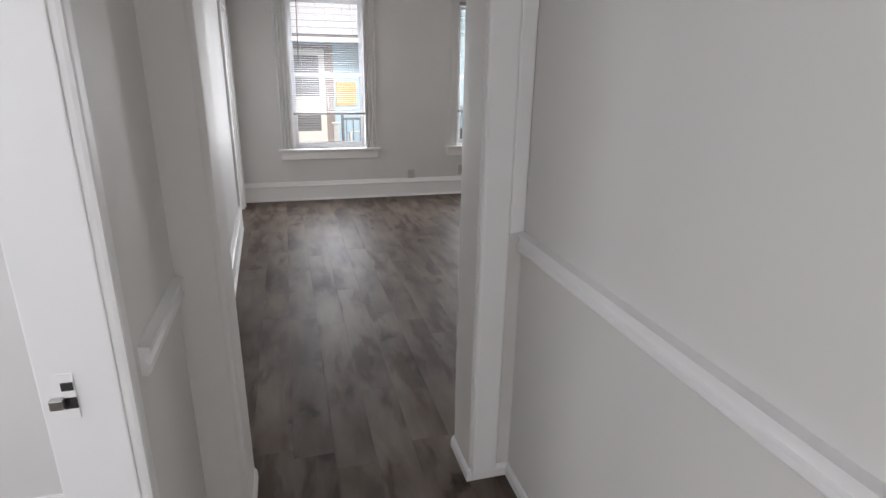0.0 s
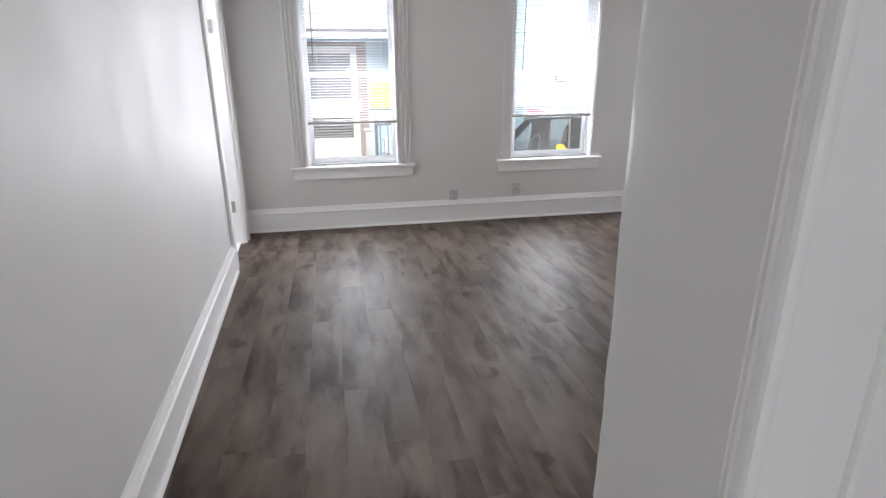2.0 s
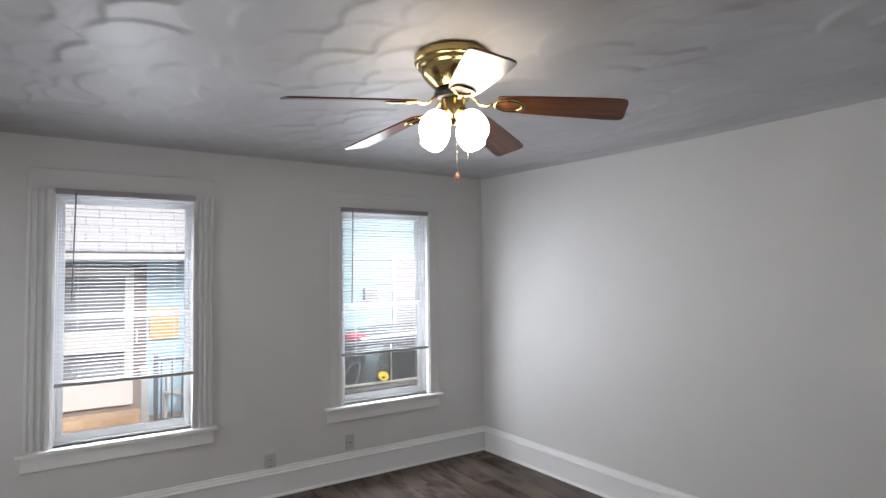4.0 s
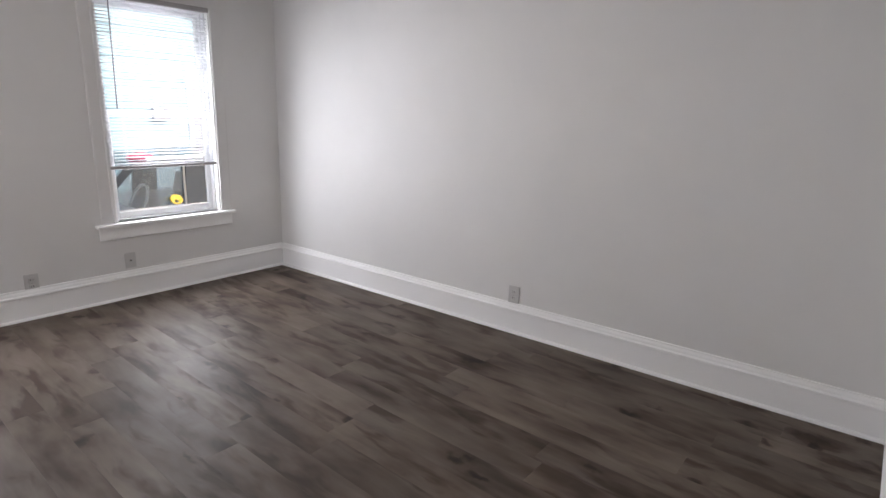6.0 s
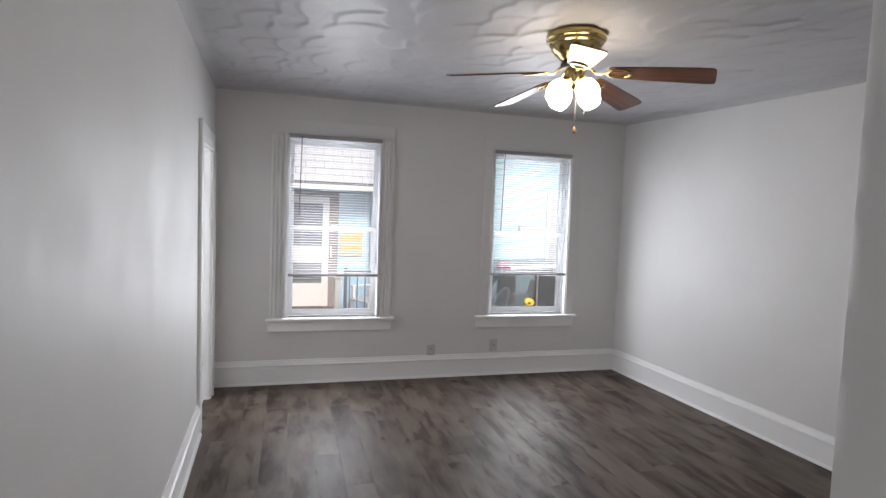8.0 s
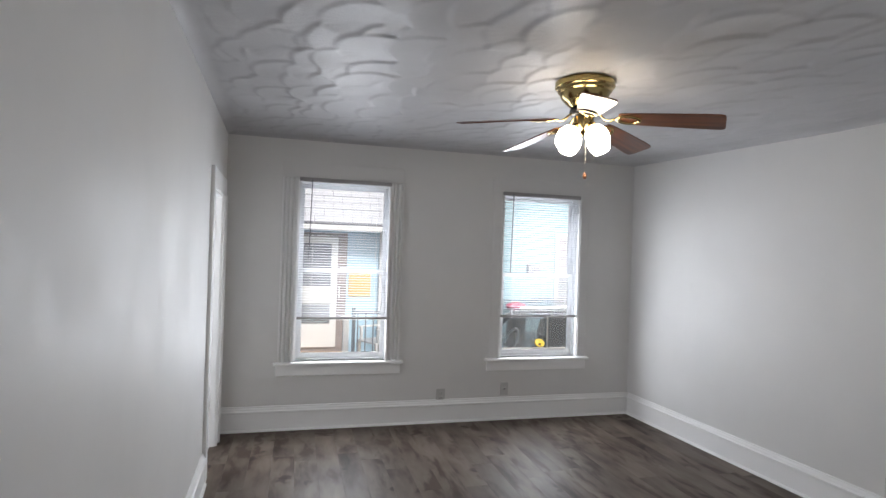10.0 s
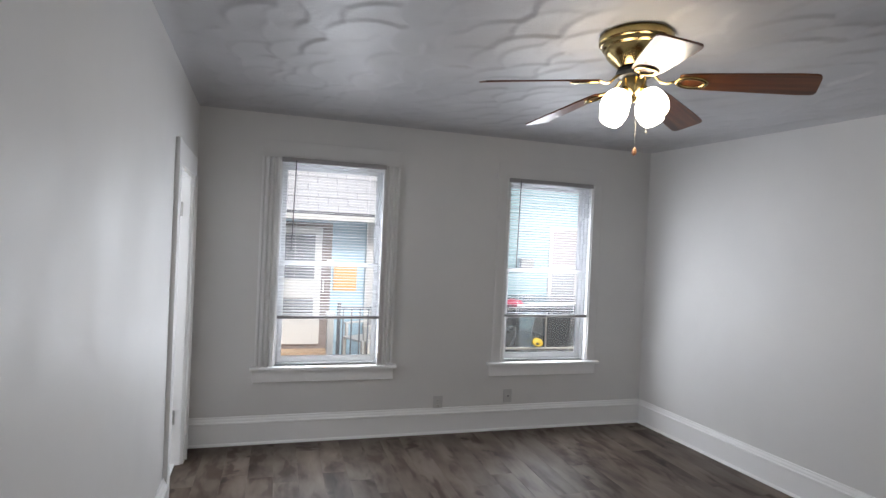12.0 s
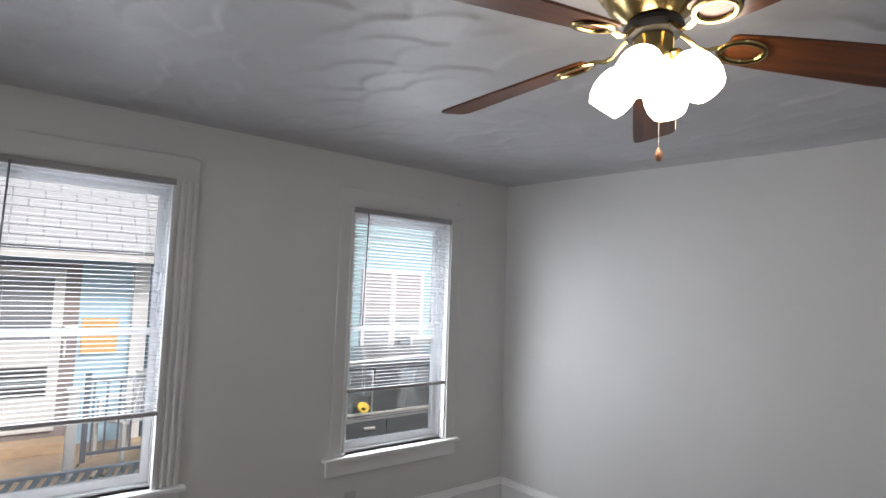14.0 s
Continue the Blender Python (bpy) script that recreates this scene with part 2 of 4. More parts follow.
def bx(bm, x0, y0, z0, x1, y1, z1, m=None, bev=0.0):
    """A box, bevelled if bev > 0, into bm."""
    r = bmesh.ops.create_cube(bm, size=1.0)
    vs = r["verts"]
    for v in vs:
        v.co = Vector(((x0 + x1) / 2 + v.co.x * (x1 - x0), (y0 + y1) / 2 + v.co.y * (y1 - y0), (z0 + z1) / 2 + v.co.z * (z1 - z0)))
    if bev:
        es = list({e for v in vs for e in v.link_edges})
        r2 = bmesh.ops.bevel(bm, geom=es, offset=bev, segments=2, profile=0.6, affect="EDGES")
        vs = list({v for f in r2["faces"] for v in f.verts} | {v for v in vs if v.is_valid})
    if m is not None:
        bmesh.ops.transform(bm, matrix=m, verts=[v for v in vs if v.is_valid])
    return bm


def box(x0, y0, z0, x1, y1, z1, bev=0.0, m=None):
    return bx(bmesh.new(), x0, y0, z0, x1, y1, z1, m, bev)


def sweep(profile, p0, p1, out, closed=True):
    """A profile of (outwards, up) points carried from p0 to p1 (x, y, z); out: unit (x, y) pointing off the wall."""
    bm = bmesh.new()
    rows = []
    for p in (p0, p1):
        rows.append([bm.verts.new((p[0] + out[0] * d, p[1] + out[1] * d, p[2] + h)) for d, h in profile])
    n = len(profile)
    for i in range(n if closed else n - 1):
        j = (i + 1) % n
        bm.faces.new((rows[0][i], rows[0][j], rows[1][j], rows[1][i]))
    bm.faces.new(rows[0]), bm.faces.new(rows[1])
    bmesh.ops.recalc_face_normals(bm, faces=bm.faces)
    return bm


def lathe(profile, segs=32, bm=None, m=None):
    """Turned shape from (radius, z) points."""
    bm = bm or bmesh.new()
    rings = []
    for r, z in profile:
        rings.append([bm.verts.new((r * math.cos(2 * math.pi * k / segs), r * math.sin(2 * math.pi * k / segs), z)) for k in range(segs)])
    for a, b in zip(rings, rings[1:]):
        for k in range(segs):
            bm.faces.new((a[k], a[(k + 1) % segs], b[(k + 1) % segs], b[k]))
    for ring, r in ((rings[0], profile[0][0]), (rings[-1], profile[-1][0])):
        if r > 0.0015:
            bm.faces.new(ring)
    bmesh.ops.recalc_face_normals(bm, faces=bm.faces)
    if m is not None:
        bmesh.ops.transform(bm, matrix=m, verts=bm.verts)
    return bm


def tube(points, radius, segs=8, flat=1.0, bm=None):
    """A round bar along points."""
    bm = bm or bmesh.new()
    pts = [Vector(p) for p in points]
    rings = []
    for i, p in enumerate(pts):
        d = (pts[min(i + 1, len(pts) - 1)] - pts[max(i - 1, 0)]).normalized()
        side = d.cross(Vector((0, 0, 1)))
        side = side.normalized() if side.length > 1e-4 else Vector((1, 0, 0))
        up = side.cross(d)
        rings.append([bm.verts.new(p + side * radius * math.cos(a) + up * radius * flat * math.sin(a)) for a in [2 * math.pi * k / segs for k in range(segs)]])
    for a, b in zip(rings, rings[1:]):
        for k in range(segs):
            bm.faces.new((a[k], a[(k + 1) % segs], b[(k + 1) % segs], b[k]))
    bm.faces.new(rings[0]), bm.faces.new(rings[-1])
    bmesh.ops.recalc_face_normals(bm, faces=bm.faces)
    return bm


def mesh_of(name, bm, material, smooth=False):
    me = bpy.data.meshes.new(name)
    if smooth:
        for f in bm.faces:
            f.smooth = True
        for e in bm.edges:
            if len(e.link_faces) == 2 and e.calc_face_angle(0) > radians(38):
                e.smooth = False
    bm.to_mesh(me)
    bm.free()
    me.materials.append(material)
    return me


def part(name, bm, material, parent, label="", smooth=False):
    ob = new(name, mesh_of(name, bm, material, smooth))
    ob.parent = parent
    return tagged(ob, label) if label else ob


def solid(name, bm, material, label="", category="", group="", kind="", smooth=False):
    return tagged(new(name, mesh_of(name, bm, material, smooth)), label, category, group, kind)


def thing(name, at=(0, 0, 0), label="", category="", group="", kind=""):
    ob = new(name)
    ob.empty_display_size = 0.1
    ob.location = at
    return tagged(ob, label, category, group, kind)


# ---- the plan ----
CEILING = 2.43                      # at the west wall; the plaster falls to the east and sags in the middle


def left_x(y):
    return -0.263 + 0.028 * (6.0 - y)


def right_x(y):
    return 3.42 + 0.055 * (6.0 - y)


def ceiling_z(x, y):
    """The underside of the sagging ceiling."""
    u = np.clip((x - left_x(y)) / (right_x(y) - left_x(y)), 0, 1)
    v = np.clip((6.0 - y) / 2.0, 0, 1)
    edge = 2.405 + v * (0.027 - 0.072 * u)
    return edge - 0.06 * np.sin(np.pi * u) * np.clip((6.0 - y) / 1.7, 0, 1)


JL, JR = 0.034, 0.783               # opening between hall and room
PY0, PY1 = 1.478, 1.662               # partition's faces
HL, HR = -0.09, 0.93              # hall walls
CD0, CD1, CDZ = 5.10, 5.70, 1.868    # closet doorway in the left wall


def quadwall(bm, pts, z0, z1):
    """An upright prism over four floor points."""
    lo = [bm.verts.new((x, y, z0)) for x, y in pts]
    hi = [bm.verts.new((x, y, z1)) for x, y in pts]
    for i in range(4):
        bm.faces.new((lo[i], lo[(i + 1) % 4], hi[(i + 1) % 4], hi[i]))
    bm.faces.new(lo), bm.faces.new(hi)
    bmesh.ops.recalc_face_normals(bm, faces=bm.faces)


def side_wall(bm, fx, y0, y1, th, z0, z1):
    quadwall(bm, [(fx(y0), y0), (fx(y1), y1), (fx(y1) + th, y1), (fx(y0) + th, y0)], z0, z1)


# window wall
bm = bmesh.new()
TOP = CEILING + 0.12
xs = [-1.6, W1[0], W1[1], W2[0], W2[1], 3.75]
for a, b in ((0, 1), (2, 3), (4, 5)):
    bx(bm, xs[a], 6.0, -0.1, xs[b], 6.16, TOP)
for w in (W1, W2):
    bx(bm, w[0], 6.0, -0.1, w[1], 6.16, w[2])
    bx(bm, w[0], 6.0, w[3], w[1], 6.16, TOP)
solid("wall_north", bm, WALL, "off-white painted plaster wall with two windows", "wall", kind="structure")

# left wall with the closet doorway
bm = bmesh.new()
side_wall(bm, left_x, PY1, CD0, -0.13, -0.1, TOP)
side_wall(bm, left_x, CD1, 6.0, -0.13, -0.1, TOP)
side_wall(bm, left_x, CD0, CD1, -0.13, CDZ, TOP)
solid("wall_west", bm, WALL, "off-white satin painted wall beside the closet doorway", "wall", kind="structure")

bm = bmesh.new()
side_wall(bm, right_x, 1.4, 6.0, 0.14, -0.1, TOP)
solid("wall_east", bm, WALL, "off-white painted wall with shallow plaster unevenness", "wall", kind="structure")

# partition between hall and room
bm = bmesh.new()
bx(bm, -0.4, PY0, -0.1, JL, PY1, TOP)
bx(bm, JR, PY0, -0.1, 3.8, PY1, TOP)
bx(bm, JL, PY0, 2.1, JR, PY1, TOP)
solid("wall_partition", bm, HALLWALL, "painted partition wall with an open doorway", "wall", kind="structure")

# hall, back room and side room
bm = bmesh.new()
bx(bm, HL - 0.12, 0.92, -0.1, HL, PY0, TOP)
bx(bm, HL - 0.12, -1.2, -0.1, HL, 0.1, TOP)
bx(bm, HL - 0.12, 0.1, 2.0, HL, 0.92, TOP)
solid("wall_hall_west", bm, HALLWALL, "warm white painted hall wall beside a doorway", "wall", kind="structure")
bm = bmesh.new()
bx(bm, HR, -1.2, -0.1, HR + 0.12, PY0, TOP)
solid("wall_hall_east", bm, HALLWALL, "warm white painted hall wall with chair rail", "wall", kind="structure")
# Unseen back room; its walls bounce the added lamp's light into the hall.
bm = bmesh.new()
bx(bm, -0.8, -4.15, -0.1, 2.6, -4.05, TOP)
bx(bm, -0.9, -4.15, -0.1, -0.8, -1.2, TOP)
bx(bm, 2.6, -4.15, -0.1, 2.7, -1.2, TOP)
bx(bm, HR + 0.12, -1.3, -0.1, 2.7, -1.2, TOP)
bx(bm, -0.9, -1.3, -0.1, HL - 0.12, -1.2, TOP)
solid("wall_back_room", bm, HALLWALL, "plain painted walls of the room behind the hall", "wall", kind="structure")
bm = bmesh.new()
bx(bm, -2.7, 1.5, -0.1, HL - 0.12, 1.6, TOP)
bx(bm, -2.7, -1.2, -0.1, -2.6, 1.5, TOP)
bx(bm, -2.7, -1.3, -0.1, -0.9, -1.2, TOP)
solid("wall_side_room", bm, WALL, "plain white walls of the side room", "wall", kind="structure")
bm = bmesh.new()
bx(bm, -1.6, 4.6, -0.1, -1.5, 6.0, TOP)
bx(bm, -1.5, 4.6, -0.1, -0.4, 4.7, TOP)
solid("wall_closet", bm, WALL, "plain white closet walls", "wall", kind="structure")

# ceiling: overlapping trowelled fans of plaster over the room
def scallops():
    rng = np.random.default_rng(5)
    x0, x1, y0, y1, st = -0.35, 3.78, PY1 - 0.02, 6.02, 0.009
    nx, ny = int((x1 - x0) / st) + 1, int((y1 - y0) / st) + 1
    ax, ay = np.linspace(x0, x1, nx), np.linspace(y0, y1, ny)
    gx, gy = np.meshgrid(ax, ay)
    h = np.zeros_like(gx)
    xx, col = x0 - 0.2, 0
    while xx < x1 + 0.3:
        rows = np.arange(y0 - 0.3, y1 + 0.3, 0.205) + (col % 2) * 0.1
        for yy in rng.permutation(rows):
            cx, cy, r = xx + rng.normal(0, 0.035), yy + rng.normal(0, 0.03), rng.uniform(0.16, 0.23)
            i0, i1 = np.searchsorted(ax, (cx - r * 1.5, cx + r * 1.5))
            j0, j1 = np.searchsorted(ay, (cy - r * 1.5, cy + r * 1.5))
            if i1 <= i0 or j1 <= j0:
                continue
            dx, dy = gx[j0:j1, i0:i1] - cx, gy[j0:j1, i0:i1] - cy
            ang = rng.normal(math.pi + 0.5, 0.3)
            along = (dx * math.cos(ang) + dy * math.sin(ang)) / r
            side = (dy * math.cos(ang) - dx * math.sin(ang)) / r
            a = np.arctan2(side, along)
            d = np.hypot(along, side * 0.92) * (1 + 0.03 * np.sin(3 * a + rng.uniform(0, 6)))
            edge = np.clip((1.0 - d) / 0.16, 0, 1)
            edge = edge * edge * (3 - 2 * edge)
            tail = np.clip((along + 0.35) / 0.5, 0, 1)
            lift, lean = rng.uniform(0.0065, 0.0125), rng.normal(0, 0.002)
            val = 0.002 + lift * np.clip(d, 0, 1) ** 2 * (0.35 + 0.65 * np.cos(a)) + lean * side + 0.0003 * np.sin(a * 26 + rng.uniform(0, 6)) * d
            blend = tail * edge
            h[j0:j1, i0:i1] = h[j0:j1, i0:i1] * (1 - blend) + val * blend
        xx += 0.155
        col += 1
    room = np.minimum(np.minimum(6.0 - gy, gy - PY1), np.minimum(gx - left_x(gy), right_x(gy) - gx))
    h = h * np.clip(room / 0.2, 0, 1)
    cove = 0.028 * np.clip(1 - room / 0.07, 0, 1) ** 2
    co = np.stack([gx.ravel(), gy.ravel(), (ceiling_z(gx, gy) - h - cove).ravel()], 1)
    idx = np.arange(nx * ny).reshape(ny, nx)
    quads = np.stack([idx[:-1, :-1], idx[1:, :-1], idx[1:, 1:], idx[:-1, 1:]], -1).reshape(-1, 4)
    me = bpy.data.meshes.new("ceiling")
    me.from_pydata(co.tolist(), [], quads.tolist())
    me.polygons.foreach_set("use_smooth", [True] * len(me.polygons))
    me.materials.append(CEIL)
    return tagged(new("ceiling", me), "ceiling with overlapping trowelled plaster fans, some shade in its colour", "ceiling", kind="structure")


scallops()
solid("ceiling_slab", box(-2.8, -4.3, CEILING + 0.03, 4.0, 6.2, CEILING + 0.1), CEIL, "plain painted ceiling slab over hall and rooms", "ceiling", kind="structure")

# sub-floor under the planks, closing the storey from below
solid("floor", box(-2.8, -4.3, -0.12, 4.0, 6.15, -0.006), PLANK, "grey-brown wood-look plank floor", "floor", kind="structure")

# ---- mouldings ----
BASE = [(0, 0), (0.018, 0), (0.018, 0.146), (0.027, 0.151), (0.027, 0.162), (0.018, 0.168), (0.015, 0.179), (0.009, 0.19), (0.008, 0.199), (0, 0.201)]
SHOE = [(0.018, 0.0), (0.033, 0.0), (0.032, 0.007), (0.027, 0.014), (0.018, 0.017)]


def baseboard(name, p0, p1, out, label="tall white baseboard with moulded cap"):
    b = thing(name, (0, 0, 0), label, "baseboard", kind="structure")
    part("board", sweep(BASE, (*p0, 0), (*p1, 0), out), TRIM, b)
    part("shoe_moulding", sweep(SHOE, (*p0, 0), (*p1, 0), out), TRIM, b)
    return b


nL = Vector((1, 0.028)).normalized()
nR = Vector((-1, -0.055)).normalized()
baseboard("baseboard", (left_x(6.0), 6.0), (right_x(6.0), 6.0), (0, -1))
baseboard("baseboard", (right_x(5.975), 5.975), (right_x(PY1), PY1), tuple(nR))
baseboard("baseboard", (left_x(PY1), PY1), (left_x(5.01), 5.01), tuple(nL))
baseboard("baseboard", (-2.6, 1.5), (HL - 0.12, 1.5), (0, -1))
baseboard("baseboard", (JR + 0.092, PY1), (right_x(PY1), PY1), (0, 1))

SMALL = [(0, 0), (0.014, 0), (0.013, 0.03), (0.007, 0.042), (0, 0.045)]
b = thing("baseboard", (0, 0, 0), "low white base moulding round the doorway post", "baseboard", kind="structure")
part("board", sweep(SMALL, (HR, -1.2, 0), (HR, PY0, 0), (-1, 0)), TRIM, b)
part("board", sweep(SMALL, (JR - 0.005, PY0, 0), (HR, PY0, 0), (0, -1)), TRIM, b)
part("board", sweep(SMALL, (JR, PY0 - 0.014, 0), (JR, PY1 + 0.01, 0), (-1, 0)), TRIM, b)
part("board", sweep(SMALL, (JL, PY0 - 0.014, 0), (JL, PY1 + 0.01, 0), (1, 0)), TRIM, b)
part("board", sweep(SMALL, (HL, PY0, 0), (JL, PY0, 0), (0, -1)), TRIM, b)
part("board", sweep(SMALL, (HL, 0.993, 0), (HL, PY0, 0), (1, 0)), TRIM, b)

RAIL = [(0, 0), (0.012, 0.0), (0.02, 0.01), (0.02, 0.024), (0.012, 0.03), (0.012, 0.048), (0.024, 0.054), (0.024, 0.064), (0, 0.068)]
solid("chair_rail", sweep(RAIL, (HR, -1.2, 0.862), (HR, PY0 - 0.008, 0.862), (-1, 0)), TRIM, "white moulded chair rail on the hall wall", "trim", kind="structure")
solid("chair_rail", sweep(RAIL, (HL, 1.06, 0.80), (HL, PY0 - 0.012, 0.80), (1, 0)), TRIM, "short length of white chair rail", "trim", kind="structure")

# doorway posts and casings between hall and room
t = thing("trim_opening", (0, 0, 0), "white casing boards round the open doorway", "trim", kind="structure")


def rough_post(x0, y0, x1, y1, z1, seed):
    """A plastered post face with an uneven, chipped arris."""
    rng = np.random.default_rng(seed)
    n = 150
    wob = np.convolve(rng.normal(0, 1, n + 9), np.ones(4) / 4, "same")[4:n + 4] * 0.0016
    bm = bmesh.new()
    rows = []
    for k in range(n):
        z, w = z1 * k / (n - 1), wob[k]
        ring = [(x0, y0), (x0 - 0.0005, (y0 + y1) / 2), (x0 + w * 0.4, y1 - 0.014), (x0 + 0.002 + w, y1 - 0.003), (x0 + 0.006 + w, y1 + 0.001 + w), (x1, y1 + 0.001), (x1, y0)]
        rows.append([bm.verts.new((x, y, z)) for x, y in ring])
    for a, b in zip(rows, rows[1:]):
        for i in range(7):
            bm.faces.new((a[i], a[(i + 1) % 7], b[(i + 1) % 7], b[i]))
    bm.faces.new(rows[0]), bm.faces.new(rows[-1])
    bmesh.ops.recalc_face_normals(bm, faces=bm.faces)
    return bm


part("jamb", rough_post(JR - 0.002, PY0 + 0.004, JR + 0.09, PY1 + 0.013, 2.1, 8), HALLWALL, t, "painted plaster post with an uneven edge", True)
part("jamb", box(JL - 0.02, PY0 - 0.003, 0.0, JL + 0.004, PY1 + 0.014, 2.1, 0.009), HALLWALL, t)
part("casing", box(JR + 0.012, PY0 - 0.012, 0.0, HR - 0.05, PY0 + 0.002, 2.2, 0.004), TRIM, t)
part("casing", box(HR - 0.05, PY0 - 0.017, 0.925, HR - 0.001, PY0 + 0.002, 2.2, 0.006), TRIM, t)
part("bead", box(JR + 0.004, PY0 - 0.0145, 0.0, JR + 0.018, PY0 + 0.002, 2.1, 0.005), TRIM, t)
part("casing", box(left_x(PY1) + 0.002, PY1 - 0.002, 0.0, JL - 0.018, PY1 + 0.012, 2.2, 0.004), WALL, t)
part("head_casing", box(JL - 0.1, PY0 - 0.014, 2.1, JR + 0.1, PY0 + 0.002, 2.21, 0.004), TRIM, t)

# side doorway of the hall
t = thing("door_frame_hall", (0, 0, 0), "scuffed white door frame with an old strike plate", "door frame", kind="structure")
part("jamb", box(HL - 0.122, 0.914, 0.0, HL + 0.004, 0.933, 2.0, 0.003), TRIM, t)
part("jamb", box(HL - 0.13, 0.085, 0.0, HL + 0.004, 0.105, 2.0, 0.003), TRIM, t)
part("casing", box(HL - 0.002, 0.918, 0.0, HL + 0.024, 0.963, 2.05, 0.009), TRIM, t)
part("casing", box(HL - 0.002, 0.963, 0.0, HL + 0.014, 0.993, 2.05, 0.005), TRIM, t)
part("casing", box(HL - 0.002, 0.03, 0.0, HL + 0.02, 0.1, 2.05, 0.008), TRIM, t)
part("head_casing", box(HL - 0.002, 0.03, 2.0, HL + 0.02, 0.998, 2.07, 0.006), TRIM, t)
pl = part("strike_plate", box(-0.184, 0.9115, 0.815, -0.154, 0.9145, 0.905, 0.001), TRIM, t)
part("bolt_hole", box(-0.175, 0.9105, 0.872, -0.156, 0.9117, 0.888), DARK, pl)
part("latch_hole", box(-0.175, 0.9105, 0.836, -0.154, 0.9117, 0.858), DARK, pl)
part("latch_bolt", box(-0.194, 0.898, 0.842, -0.172, 0.9115, 0.861, 0.002), STEEL, pl, "worn steel latch tongue")

# closet doorway
t = thing("door_frame_closet", (0, 0, 0), "white cased closet doorway standing open", "door frame", kind="structure")


def on_left(y0, y1, n0, n1, z0, z1, bev=0.0):
    """A box laid along the left wall: y0..y1 along it, n0..n1 off its face."""
    ang = math.atan2(0.028, 1)
    return box(0, 0, z0, n1 - n0, y1 - y0, z1, bev, pose(left_x(y0) + n0, y0, 0, 0, 0, math.degrees(ang)))


part("jamb", on_left(CD1 - 0.018, CD1, -0.132, 0.004, 0, CDZ, 0.002), TRIM, t)
part("jamb", on_left(CD0, CD0 + 0.018, -0.132, 0.004, 0, CDZ, 0.002), TRIM, t)
part("head_jamb", on_left(CD0, CD1, -0.132, 0.004, CDZ - 0.018, CDZ, 0.002), TRIM, t)
part("casing", on_left(5.01, CD0 + 0.006, 0.0, 0.022, 0, CDZ + 0.13, 0.004), TRIM, t)
part("casing", on_left(CD1 - 0.006, 5.77, 0.0, 0.02, 0, CDZ + 0.0, 0.004), TRIM, t)
part("bead", on_left(5.77, 5.785, 0.0, 0.032, 0, CDZ, 0.004), TRIM, t)
part("head_casing", on_left(CD0 + 0.006, 5.83, 0.0, 0.02, CDZ - 0.004, CDZ + 0.125, 0.004), TRIM, t)
for z in (0.265, 1.6):
    h = part("hinge", on_left(CD1 - 0.021, CD1 - 0.017, -0.085, -0.04, z, z + 0.09, 0.0005), STEEL, t, "painted steel butt hinge")
    part("knuckle", lathe([(0.006, z - 0.002), (0.006, z + 0.092)], 10, None, pose(left_x(CD1) - 0.086, CD1 - 0.024, 0)), STEEL, h)
part("threshold", on_left(CD0 + 0.018, CD1 - 0.018, -0.132, -0.03, 0.0, 0.012, 0.004), TRIM, t)

# ---- windows ----
FLUTE = [(0.0, 0.0), (0.0, 0.016), (0.012, 0.02), (0.018, 0.02), (0.024, 0.010), (0.034, 0.010), (0.040, 0.026), (0.050, 0.026), (0.056, 0.010),
         (0.066, 0.010), (0.072, 0.026), (0.082, 0.026), (0.088, 0.010), (0.098, 0.010), (0.104, 0.028), (0.118, 0.032), (0.124, 0.032), (0.124, 0.0)]
FLAT = [(0.0, 0.0), (0.0, 0.008), (0.012, 0.010), (0.07, 0.010), (0.075, 0.018), (0.09, 0.018), (0.09, 0.0)]


def upright(profile, x, z0, z1, mirror=False):
    """A vertical moulding on the window wall from its outer edge x."""
    bm = bmesh.new()
    rows = [[bm.verts.new((x + (-u if mirror else u), 6.0 - d, z)) for u, d in profile] for z in (z0, z1)]
    n = len(profile)
    for i in range(n):
        bm.faces.new((rows[0][i], rows[0][(i + 1) % n], rows[1][(i + 1) % n], rows[1][i]))
    bm.faces.new(rows[0]), bm.faces.new(rows[1])
    bmesh.ops.recalc_face_normals(bm, faces=bm.faces)
    return bm


def sash(bm, x0, x1, z0, z1, y0, y1, stile, top, bottom):
    bx(bm, x0, y0, z0, x0 + stile, y1, z1, None, 0.003)
    bx(bm, x1 - stile, y0, z0, x1, y1, z1, None, 0.003)
    bx(bm, x0 + stile, y0, z0, x1 - stile, y1, z0 + bottom, None, 0.003)
    bx(bm, x0 + stile, y0, z1 - top, x1 - stile, y1, z1, None, 0.003)
    return bm


